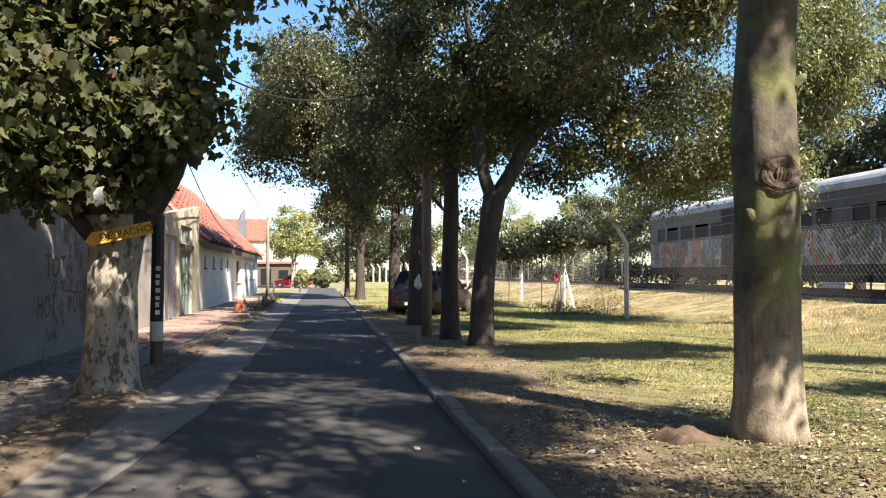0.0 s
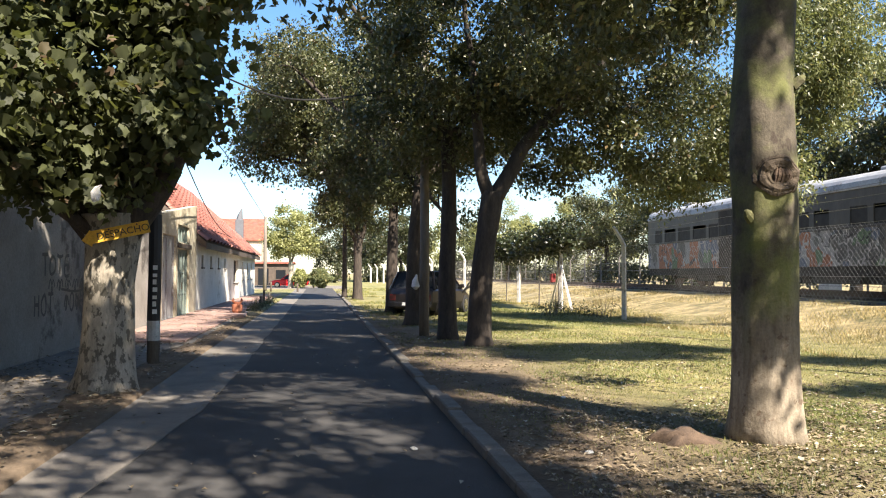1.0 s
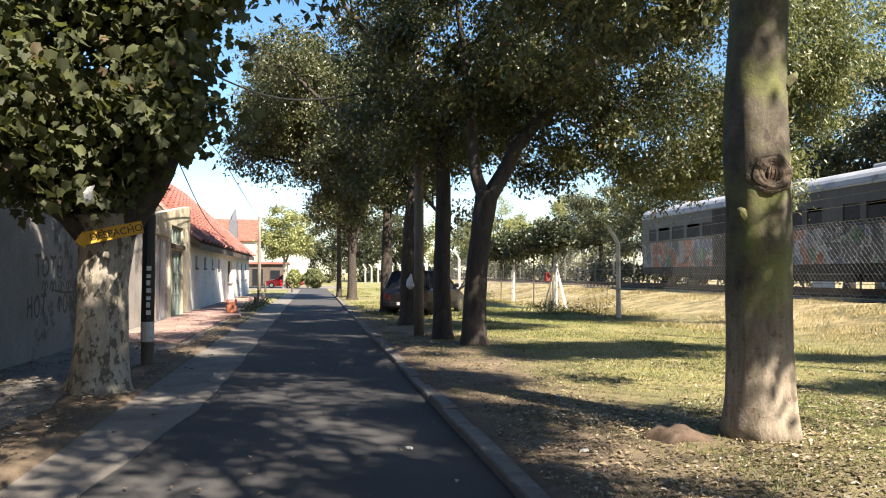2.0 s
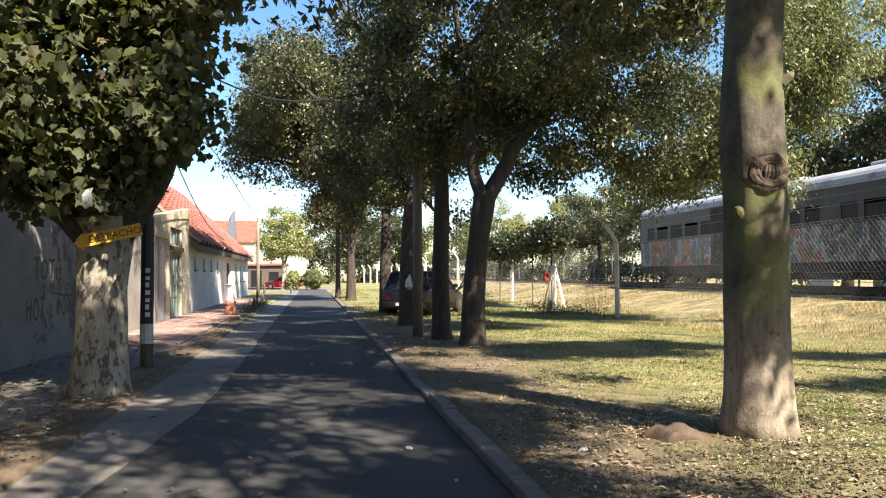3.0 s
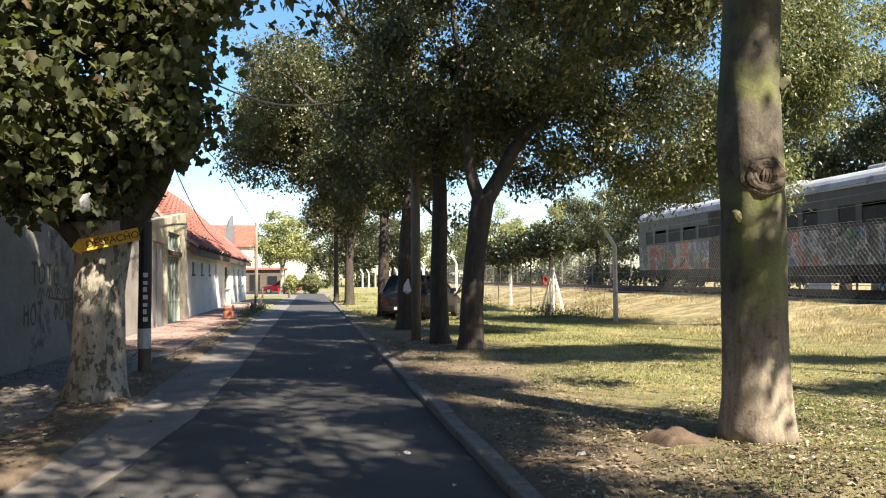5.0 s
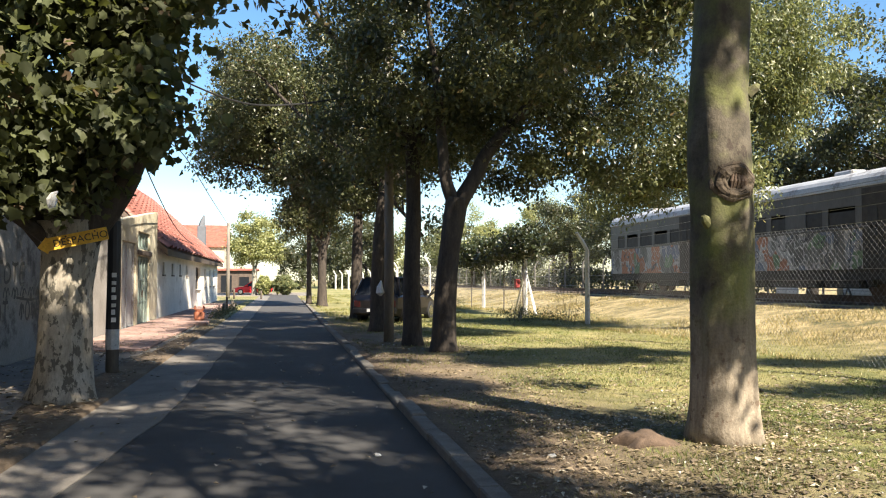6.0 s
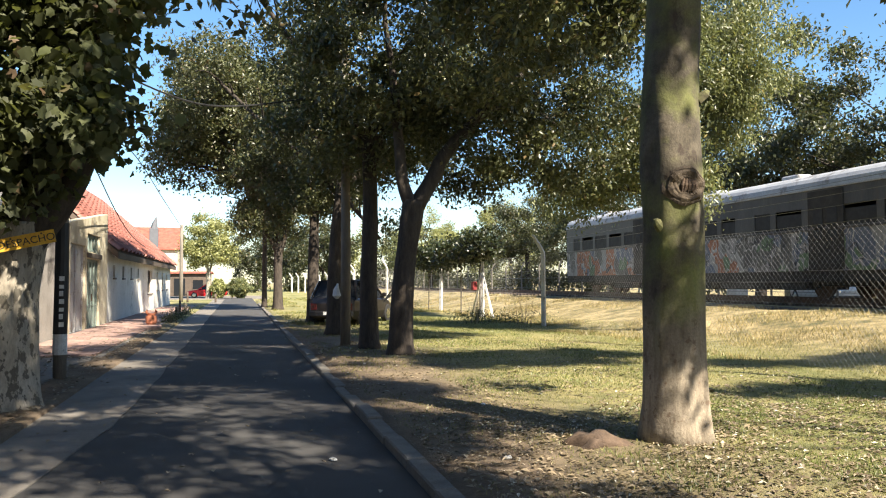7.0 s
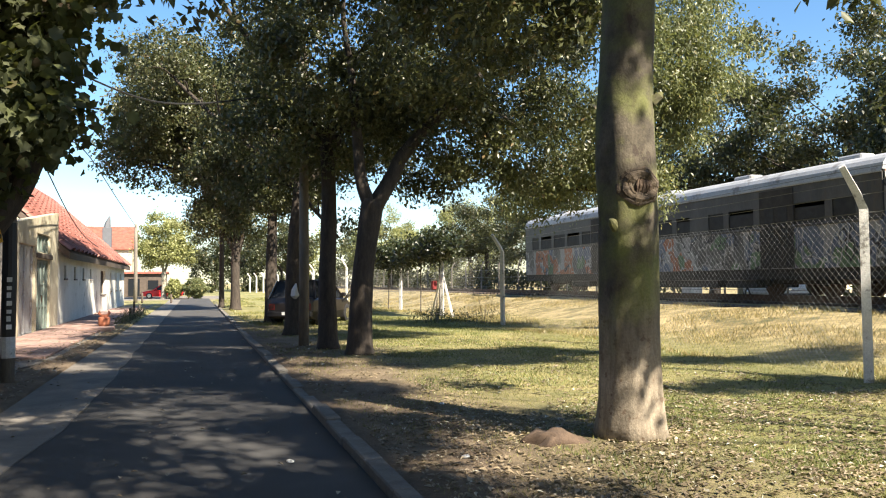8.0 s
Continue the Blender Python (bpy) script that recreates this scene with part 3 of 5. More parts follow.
EX = WX + 0.38
EZ = EAVE - 0.12
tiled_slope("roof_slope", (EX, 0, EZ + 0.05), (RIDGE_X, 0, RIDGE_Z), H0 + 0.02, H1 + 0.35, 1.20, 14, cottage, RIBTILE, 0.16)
tiled_slope("roof_slope", (2 * RIDGE_X - EX, 0, EZ + 0.05), (RIDGE_X, 0, RIDGE_Z), H0 + 0.02, H1 + 0.35, 0.6, 3, cottage)
# soffit made extra deep and dark, taking in the eave's shadow band
bm = bmesh.new()
a, b = Vector((EX, 0, EZ)), Vector((RIDGE_X, 0, RIDGE_Z - 0.05))
for y in (H0 + 0.04, H1 + 0.33):
    for p in (a, b, b - Vector((0, 0, 0.26)), a - Vector((0, 0, 0.26))):
        bm.verts.new((p.x, y, p.z))
bm.verts.ensure_lookup_table()
for f in ((0, 1, 2, 3), (4, 7, 6, 5), (0, 3, 7, 4), (1, 5, 6, 2), (0, 4, 5, 1), (3, 2, 6, 7)):
    bm.faces.new([bm.verts[i] for i in f])
part("soffit", bm, DARKWOOD, cottage)
bm = bmesh.new()
tube(bm, [(RIDGE_X, H0, RIDGE_Z + 0.02), (RIDGE_X, H1 + 0.35, RIDGE_Z + 0.02)], [0.14, 0.14], 8)
part("ridge_cap", bm, ROOFTILE, cottage)
chim = part("chimney", boxes((-6.45, -5.85, 60.9, 61.5, 0, 5.75), bevel=0.02), CHIMGREY, cottage, "grey rendered chimney stack with a pointed head")
bm = bmesh.new()
tube(bm, [(-6.15, 61.2, 5.75), (-6.10, 61.2, 6.1), (-5.98, 61.2, 6.6)], [0.26, 0.20, 0.05], 6)
part("flue", bm, CHIMGREY, chim)


def far_house(x0, x1, y0, y1, eave, ridge, wall_mat, label, openings, ridge_along_x=False):
    h = thing("far_house", label, "house")
    wall = part("wall", boxes((x0, x1, y0, y1, -0.1, eave)), wall_mat, h)
    bm = bmesh.new()
    if ridge_along_x:
        my = (y0 + y1) / 2
        pts = [(x, y, z) for x in (x0 - 0.3, x1 + 0.3) for y, z in ((y0 - 0.4, eave), (my, ridge), (y1 + 0.4, eave), (y1 + 0.4, eave + 0.12), (my, ridge + 0.14), (y0 - 0.4, eave + 0.12))]
    else:
        mx = (x0 + x1) / 2
        pts = [(x, y, z) for y in (y0 - 0.3, y1 + 0.3) for x, z in ((x0 - 0.4, eave), (mx, ridge), (x1 + 0.4, eave), (x1 + 0.4, eave + 0.12), (mx, ridge + 0.14), (x0 - 0.4, eave + 0.12))]
    vs = [bm.verts.new(p) for p in pts]
    for i in range(6):
        bm.faces.new((vs[i], vs[(i + 1) % 6], vs[6 + (i + 1) % 6], vs[6 + i]))
    for o in (0, 6):
        bm.faces.new([vs[o + k] for k in (0, 1, 4, 5)])
        bm.faces.new([vs[o + k] for k in (1, 2, 3, 4)])
    part("roof", bm, ROOFTILE, h)
    if not ridge_along_x:
        bm = bmesh.new()
        t = [bm.verts.new(p) for p in ((x0, y0, eave), (x1, y0, eave), ((x0 + x1) / 2, y0, ridge))]
        t2 = [bm.verts.new((v.co.x, y0 + 0.25, v.co.z)) for v in t]
        bm.faces.new(t)
        bm.faces.new(t2[::-1])
        for k in range(3):
            bm.faces.new((t[k], t[(k + 1) % 3], t2[(k + 1) % 3], t2[k]))
        part("gable", bm, wall_mat, h)
    for xa, xb, za, zb in openings:
        o = part("window", boxes((xa, xb, y0 - 0.03, y0 - 0.004, za, zb)), GLASS, h, "dark far window")
        part("frame", boxes((xa - 0.08, xa, y0 - 0.06, y0 - 0.004, za, zb), (xb, xb + 0.08, y0 - 0.06, y0 - 0.004, za, zb), (xa - 0.08, xb + 0.08, y0 - 0.06, y0 - 0.004, zb, zb + 0.08)), DARKWOOD, o)
    return h


far_house(-20, -7.6, 104, 114, 5.9, 9.0, CREAM, "cream two-storey house with a red tiled roof", [(-16.5, -15.2, 1, 2.3), (-13.5, -12.3, 1, 2.3), (-11.0, -9.9, 3.6, 4.9), (-14.5, -13.2, 3.6, 4.9), (-11.2, -10.0, 0.1, 2.2)], True)
far_house(-8.5, -3.5, 99, 108, 2.8, 3.0, DARKWOOD, "dark low shed with a tiled roof", [(-7.6, -6.3, 0.1, 2.2), (-5.4, -4.2, 0.9, 2.0)], True)

far_house(34, 45, 34, 42, 3.0, 4.4, CREAM, "low house with an orange roof beyond the trees", [(36, 37.2, 1.0, 2.2), (40, 41.2, 1.0, 2.2)], True)

# ---------------------------------------------------------------- railway
ballast = tagged(part("railway_bed", boxes((15.9, 23.9, -120, 330, TRACK_Z - 0.5, TRACK_Z - 0.05)), BALLAST), "dark stone ballast bed of the railway", "railway", kind="structure")
for x in (18.42, 20.10):
    rail = boxes((x - 0.07, x + 0.07, -120, 330, TRACK_Z + 0.045, TRACK_Z + 0.06), (x - 0.012, x + 0.012, -120, 330, TRACK_Z + 0.06, TRACK_Z + 0.17), (x - 0.035, x + 0.035, -120, 330, TRACK_Z + 0.17, TRACK_Z + 0.21))
    tagged(part("rail", rail, RUST), "rusty steel running rail", "rail", "rails of the track", "structure")
sleeper_me = None
track = thing("sleepers", "dark timber sleepers under the rails", "sleepers", kind="structure")
for k in range(200):
    if sleeper_me is None:
        first = part("sleeper", boxes((17.9, 20.6, -0.12, 0.12, TRACK_Z - 0.049, TRACK_Z + 0.045), bevel=0.01), DARKWOOD, track)
        sleeper_me = first.data
        first.location.y = 2.0
    else:
        part_mesh("sleeper", sleeper_me, track).location.y = 2.0 + 0.62 * k


def coach(y_rear, length):
    """An old passenger coach standing on the track; rear end at y_rear, running towards smaller y."""
    c = thing("railway_coach", "old grey railway coach with sprayed graffiti along its side", "train", "coaches of the train", at=pose(19.26, y_rear - length / 2, TRACK_Z + 0.21))
    L, W = length / 2, 1.46
    z0, z1, z2, z3 = 0.90, 2.25, 2.92, 3.55
    part("lower_side", boxes((-W, -W + 0.06, -L, L, z0, z1)), COACH_SIDE, c, "graffiti-covered lower panel")
    part("lower_side", boxes((W - 0.06, W, -L, L, z0, z1)), COACH_GREY, c)
    for s in (-1, 1):
        part("upper_side", boxes((min(s * W, s * (W - 0.06)), max(s * W, s * (W - 0.06)), -L, L, z2, z3)), COACH_GREY, c)
    part("belt_rail", boxes((-W - 0.03, -W - 0.001, -L, L, z1 - 0.07, z1 + 0.01), bevel=0.008), COACH_GREY, c)
    part("gutter", boxes((-W - 0.04, -W - 0.001, -L, L, z3 - 0.07, z3), bevel=0.008), COACH_ROOF, c)
    n = 15
    for k in range(n + 1):
        yy = -L + 0.35 + (2 * L - 0.7) * k / n
        wide = 0.55 if k % 5 == 0 else 0.14
        for s in (-1, 1):
            part("pillar", boxes((min(s * W, s * (W - 0.06)), max(s * W, s * (W - 0.06)), max(-L, yy - wide), min(L, yy + wide), z1, z2)), COACH_GREY, c)
        if k < n:
            y2 = -L + 0.35 + (2 * L - 0.7) * (k + 1) / n
            part("pane", boxes((-W + 0.02, -W + 0.03, yy + 0.1, y2 - 0.1, z1, z2 - 0.14 * (k % 2))), COACH_GLASS, c)
    for yy in (-L * 0.66, L * 0.30):
        d = part("door", boxes((-W - 0.02, -W - 0.001, yy - 0.75, yy + 0.75, z0 + 0.02, z3 - 0.12)), UNDERFRAME, c, "dark sliding door")
        part("door_pane", boxes((-W - 0.03, -W - 0.021, yy - 0.5, yy - 0.1, 1.9, 2.9), (-W - 0.03, -W - 0.021, yy + 0.1, yy + 0.5, 1.9, 2.9)), COACH_GLASS, d)
    bm = bmesh.new()
    prof = [(-W - 0.03 + 0.0, z3)] + [(-(W + 0.03) * math.cos(a), z3 + 0.62 * math.sin(a) ** 0.8) for a in [math.pi * k / 14 for k in range(1, 14)]] + [(W + 0.03, z3)]
    a = [bm.verts.new((x, -L - 0.05, z)) for x, z in prof]
    b = [bm.verts.new((x, L + 0.05, z)) for x, z in prof]
    for i in range(len(prof) - 1):
        bm.faces.new((a[i], a[i + 1], b[i + 1], b[i]))
    bm.faces.new(a)
    bm.faces.new(b[::-1])
    part("roof", bm, COACH_ROOF, c, "pale curved roof", smooth=False)
    for k in range(5):
        part("roof_vent", boxes((-0.3, 0.3, -L + 2.2 + k * (2 * L - 4.4) / 4 - 0.45, -L + 2.2 + k * (2 * L - 4.4) / 4 + 0.45, z3 + 0.6, z3 + 0.78), bevel=0.05), COACH_ROOF, c)
    for s in (-1, 1):
        part("end_wall", boxes((-W + 0.06, -0.45, s * L - 0.05, s * L, z0, z3), (0.45, W - 0.06, s * L - 0.05, s * L, z0, z3), (-0.45, 0.45, s * L - 0.05, s * L, 3.0, z3)), COACH_SIDE, c)
        part("gangway", boxes((-0.55, 0.55, s * (L + 0.18) - 0.16, s * (L + 0.18) + 0.16, z0 + 0.1, 3.1), bevel=0.04), UNDERFRAME, c)
        part("coupler", boxes((-0.12, 0.12, s * (L + 0.3) - 0.35, s * (L + 0.3) + 0.35, 0.66, 0.88), bevel=0.03), RUST, c)
    # added sheet down the middle that makes the coach interior read as unlit
    part("dark_backing", boxes((0.0, 0.04, -L + 0.1, L - 0.1, z0, z3 - 0.01)), VOID, c, "added near-black sheet standing for the unlit interior")
    part("floor", boxes((-W + 0.06, W - 0.06, -L, L, z0 - 0.12, z0)), UNDERFRAME, c)
    part("sole_bar", boxes((-W + 0.05, -W + 0.2, -L, L, z0 - 0.34, z0 - 0.121)), UNDERFRAME, c)
    for yy, ln in ((-5.9, 1.6), (-3.4, 2.6), (-0.4, 2.2), (2.6, 2.8), (5.6, 1.8)):
        part("equipment_box", boxes((-W + 0.12, 0.4, yy - ln / 2, yy + ln / 2, 0.28, z0 - 0.342), bevel=0.03), UNDERFRAME, c)
    for s in (-1, 1):
        bog = part("bogie", boxes((-1.05, -0.95, s * (L - 3.6) - 1.7, s * (L - 3.6) + 1.7, 0.42, 0.66), (0.95, 1.05, s * (L - 3.6) - 1.7, s * (L - 3.6) + 1.7, 0.42, 0.66), (-0.95, 0.95, s * (L - 3.6) - 0.3, s * (L - 3.6) + 0.3, 0.42, 0.7), bevel=0.02), UNDERFRAME, c)
        for w in (-1.2, 1.2):
            bm = bmesh.new()
            for x in (-0.84, 0.84):
                tube(bm, [(x - 0.06, s * (L - 3.6) + w, 0.46), (x + 0.06, s * (L - 3.6) + w, 0.46)], [0.46, 0.46], 20)
            tube(bm, [(-0.78, s * (L - 3.6) + w, 0.46), (0.78, s * (L - 3.6) + w, 0.46)], [0.08, 0.08], 8)
            part("wheelset", bm, RUST, bog)
            part("axle_box", boxes((-1.2, -1.051, s * (L - 3.6) + w - 0.16, s * (L - 3.6) + w + 0.16, 0.34, 0.62), bevel=0.03), UNDERFRAME, bog)
    return c


coach(39.6, 23.6)
coach(15.2, 23.6)
coach(-9.2, 23.6)

# ---------------------------------------------------------------- fence along the lawn
fence_posts = [-9.0, -0.1, 8.8, 15.9, 24.9, 31.8, 38.9, 46.0, 54.0, 62.0, 70.0, 78.0, 86.0]
fence = thing("chain_link_fence", "tall chain-link fence on cranked concrete posts", "fence")


def post_at(x, y, z, h=2.55, arm=0.62, w=0.065, parent=None, lean=-1, material=None):
    bm = bmesh.new()
    tube(bm, [(x, y, z - 0.1), (x, y, z + h), (x + lean * arm * 0.18, y, z + h + arm * 0.35), (x + lean * arm * 0.62, y, z + h + arm)], [w * 1.45, w * 1.3, w * 1.15, w * 0.9], 4)
    return part("post", bm, material or POSTCON, parent)


def fence_x(y):
    """The fence runs towards the lane where it passes the large tree."""
    return FENCE_X - 0.85 * min(1.0, max(0.0, (24.9 - y) / 16.1))


for y in fence_posts:
    post_at(fence_x(y), y, ground_z(fence_x(y), y), parent=fence)
for dy, dx in ((-1.6, -0.04), (1.6, 0.0)):
    bm = bmesh.new()
    tube(bm, [(FENCE_X + dx, 31.8 + dy, 0.05), (FENCE_X, 31.8, 2.0)], [0.058, 0.052], 4)
    part("brace", bm, POSTCON, fence, "slanting concrete brace")
for (z, off) in ((2.52, 0), (2.78, -0.12), (2.95, -0.26), (3.12, -0.38)):
    bm = bmesh.new()
    tube(bm, [(fence_x(y) + 0.06 + off, y, z + 0.05 - (0.02 if i % 2 else 0)) for i, y in enumerate([v for p in zip(fence_posts, fence_posts[1:]) for v in (p[0], sum(p) / 2)])], [0.005] * (2 * len(fence_posts) - 2), 3)
    part("line_wire", bm, WIRE, fence)
wv, wf = [], []


def wire_run(p, q, r):
    p, q = Vector(p), Vector(q)
    d = (q - p).normalized()
    a = d.cross(Vector((1, 0, 0))).normalized() * r
    b = Vector((r, 0, 0))
    k = len(wv)
    for c in (p, q):
        wv.extend([c + a, c - 0.5 * a + b, c - 0.5 * a - b])
    for i in range(3):
        wf.append((k + i, k + (i + 1) % 3, k + 3 + (i + 1) % 3, k + 3 + i))


FZ0, FZ1 = 0.14, 2.55
y = -4.0
while y < 60:
    for s in (1, -1):
        h = FZ1 - FZ0
        ya, yb = (y, y + h) if s > 0 else (y + h, y)
        wire_run((fence_x(ya) + 0.055 + 0.004 * s, ya, FZ0), (fence_x(yb) + 0.055 + 0.004 * s, yb, FZ1), 0.0016)
    y += 0.125
part_mesh("netting", mesh_of("netting", wv, wf, WIRE), fence, "galvanised diamond netting").update_tag()

far_fence = thing("far_fence", "white cranked concrete posts of a fence across the lawn", "fence")
for k in range(9):
    u = k / 8
    post_at(8.5 + 6.4 * u, 128 - 26 * u, -0.05, 2.5, 0.7, 0.09, far_fence)
rail_fence = thing("railway_fence", "pale concrete posts of the fence beyond the track", "fence")
for k in range(26):
    post_at(23.6, 14 + 4.0 * k, ground_z(23.6, 14 + 4.0 * k), 2.2, 0.55, 0.045, rail_fence, 1, CONCRETE)
for z in (0.7, 1.5, 2.1):
    bm = bmesh.new()
    tube(bm, [(23.6, 14, 0.4 + z), (23.6, 114, 0.4 + z)], [0.012, 0.012], 4)
    part("line_wire", bm, WIRE, rail_fence)


# ---------------------------------------------------------------- trees
def leaf_mesh(name, centres, size, slim, material, rng, per=24, spread=0.3, droop=0.5, lobed=False):
    """Leaves in loose sprays round the centres, each a small folded blade."""
    n = len(centres) * per
    c = np.repeat(np.asarray(centres), per, axis=0) + rng.normal(0, spread, (n, 3)) * (1, 1, 0.8)
    d = rng.normal(0, 1, (n, 3)) + (0, 0, -droop)
    d /= np.linalg.norm(d, axis=1)[:, None]
    s = np.cross(d, rng.normal(0, 1, (n, 3)) * 0.8 + (0, 0, 1.0))
    s /= np.linalg.norm(s, axis=1)[:, None] + 1e-9
    up = np.cross(s, d)
    L = size * rng.uniform(0.6, 1.35, (n, 1))
    if lobed:   # five-pointed blade
        shape = ((0, 0, 0), (-0.44, 0.14, 0.07), (-0.38, 0.40, 0.03), (-0.46, 0.68, 0.06), (-0.22, 0.70, 0.0), (0, 1.02, -0.14), (0.22, 0.70, 0.0), (0.46, 0.68, 0.06), (0.38, 0.40, 0.03), (0.44, 0.14, 0.07))
        tris = ((0, 1, 2), (0, 2, 4), (2, 3, 4), (0, 4, 5), (0, 5, 6), (0, 6, 8), (6, 7, 8), (0, 8, 9))
    else:
        w = slim * 0.5
        shape = ((0, 0, 0), (-w, 0.45, 0.07), (0, 1.0, -0.06), (w, 0.45, 0.07))
        tris = ((0, 1, 2), (0, 2, 3))
        if 0.14 < size <= 0.18:   # rounder outline for the nearer trees
            shape = ((0, 0, 0), (-w * 0.82, 0.22, 0.05), (-w * 0.9, 0.58, 0.06), (0, 1.0, -0.08), (w * 0.9, 0.58, 0.06), (w * 0.82, 0.22, 0.05))
            tris = ((0, 1, 2), (0, 2, 3), (0, 3, 4), (0, 4, 5))
    k = len(shape)
    v = np.stack([c + L * (a * s + b * d + e * up) for a, b, e in shape], axis=1).reshape(-1, 3)
    t = (np.arange(n)[:, None, None] * k + np.asarray(tris)[None]).reshape(-1, 3)
    me = bpy.data.meshes.new(name)
    me.vertices.add(len(v))
    me.vertices.foreach_set("co", v.ravel())
    me.loops.add(t.size)
    me.loops.foreach_set("vertex_index", t.ravel().astype(np.int32))
    me.polygons.add(len(t))
    me.polygons.foreach_set("loop_start", np.arange(0, t.size, 3, dtype=np.int32))
    me.polygons.foreach_set("loop_total", np.full(len(t), 3, dtype=np.int32))
    me.materials.append(material)
    me.update(calc_edges=True)
    me.validate()
    return me


def spray_centres(lobes, count, rng, shell=0.45, gate=-0.16, clump=0.62):
    """Spray centres in uneven, lumpy ellipsoids, thicker towards their skins."""
    vol = np.array([l[3] * l[4] * l[5] for l in lobes]) ** 0.8
    out = []
    for l, share in zip(lobes, vol / vol.sum()):
        m = max(3, int(count * share))
        u = rng.normal(0, 1, (m, 3))
        u /= np.linalg.norm(u, axis=1)[:, None]
        lump = 1 + 0.22 * np.sin(u[:, 0] * 5 + l[0]) * np.sin(u[:, 1] * 4 + l[1] * 2) + 0.15 * np.sin(u[:, 2] * 7 + l[2])
        r = (shell + (1 - shell) * rng.uniform(0, 1, m) ** 0.6) * lump
        c = np.array(l[:3]) + u * r[:, None] * np.array(l[3:6])
        f = 2.6 / max(1.0, l[3])
        # gather the sprays into flattened clumps with gaps between them
        hub = c[rng.permutation(m)[:max(2, m // 13)]]
        near = hub[np.argmin(((c[:, None, :] - hub[None]) ** 2).sum(2), axis=1)]
        c = c + (near - c) * (clump, clump, clump * 1.2)
        out.append(c[[noise.noise(Vector(q) * f) + 0.5 * noise.noise(Vector(q) * 2.3 * f) > gate for q in c]])
    return np.concatenate(out)


def tree(x, y, trunk_pts, radii, lobes, sprays, size, slim, leaf, bark_mat, label, seed, per=24, spread=0.3, droop=0.5, lobed=False, limbs=(), flare=1.35, seg=18, auto=True, category="tree", group="", limb_r=None, limb_mat=None, gate=-0.16, clump=0.62):
    """A tree: uneven trunk with a flared foot, limbs, and a crown of sprays of leaves."""
    rng = np.random.default_rng(seed)
    gz = ground_z(x, y) - 0.04
    t = thing("tree", label, category, group, at=pose(x, y, gz))
    pts = curve_pts(trunk_pts, 22)
    rad = list(np.interp(np.linspace(0, 1, 23), np.linspace(0, 1, len(radii)), radii))
    bm = bmesh.new()

    def roots(n, p):
        f = max(0.0, 1 - p.z / 0.55)
        a = math.atan2(n.y, n.x)
        return 1 + f * f * (flare - 1) * (0.75 + 0.45 * math.sin(a * 4 + seed) + 0.25 * math.sin(a * 7 + 2 * seed))

    tube(bm, pts, rad, seg, 0.09, True, roots)
    part("trunk", bm, bark_mat, t, smooth=True)
    head, rh = pts[-1], rad[-1]
    inv = Vector((x, y, gz))
    for line, rr in limbs:
        bm = bmesh.new()
        lp = curve_pts(line, 12)
        tube(bm, lp, list(np.interp(np.linspace(0, 1, 13), np.linspace(0, 1, len(rr)), rr)), 12, 0.08)
        part("limb", bm, limb_mat or bark_mat, t, smooth=True)
    if auto:
        r0 = limb_r or rh * 0.62
        for l in lobes:
            goal = Vector(l[:3]) - inv
            bm = bmesh.new()
            start = head - Vector((0, 0, rh))
            mid = start.lerp(goal, 0.5) + Vector((rng.normal(0, 0.25), rng.normal(0, 0.25), 0.25))
            lp = curve_pts([start, mid, goal], 9)
            tube(bm, lp, list(np.linspace(r0, r0 * 0.3, 10)), 8, 0.06)
            for k in range(5):
                q = lp[3 + k]
                e = q + Vector((rng.normal(0, 0.45) * l[3], rng.normal(0, 0.45) * l[4], abs(rng.normal(0.3, 0.4)) * l[5]))
                m2 = q.lerp(e, 0.5) + Vector((0, 0, 0.15))
                tube(bm, curve_pts([q, m2, e], 5), list(np.linspace(r0 * 0.38, r0 * 0.08, 6)), 6)
            part("limb", bm, limb_mat or bark_mat, t, smooth=True)
    c = spray_centres(lobes, round(sprays * 2.2), rng, 0.45, gate, clump) - np.array(inv)
    tagged(part_mesh("crown", leaf_mesh("crown", c, size, slim, leaf, rng, per, spread * 0.8, droop, lobed), t), kind="stuff")
    return t


# the large smooth-barked tree on the lawn
# several crown lobes above the view are added to shade footway and trunks
big = tree(4.14, 6.62, [(-0.02, 0, 0), (-0.02, 0, 0.9), (0.0, 0, 2.0), (-0.02, 0, 2.6), (-0.01, 0, 3.6), (0.06, 0, 5.0), (0.0, 0.1, 6.6)], [0.335, 0.295, 0.285, 0.30, 0.265, 0.255, 0.2],
           [(3.2, 7.4, 9.4, 3.9, 3.9, 2.6), (4.8, 11.2, 6.5, 2.7, 2.0, 1.3), (-0.2, 8.0, 5.0, 0.8, 0.8, 0.6), (3.6, 4.4, 8.4, 2.8, 2.2, 1.4), (8.4, 12.0, 10.6, 3.0, 2.6, 1.5), (1.7, 6.2, 7.8, 1.3, 2.0, 1.0), (6.4, 10.6, 7.2, 1.6, 1.6, 0.8), (5.8, 13.4, 7.0, 1.3, 1.3, 0.6)], 1600, 0.13, 0.5, LEAF_DARK, BARK_BIG,
           "large smooth trunk with green algae and a knot scar", 11, 44, 0.34, seg=40, flare=1.12, gate=-0.14)
def on_trunk(x, z, out=0.0):
    return Vector((x - 0.02, -math.sqrt(max(0.001, 0.305 ** 2 - x * x)) - out, z))


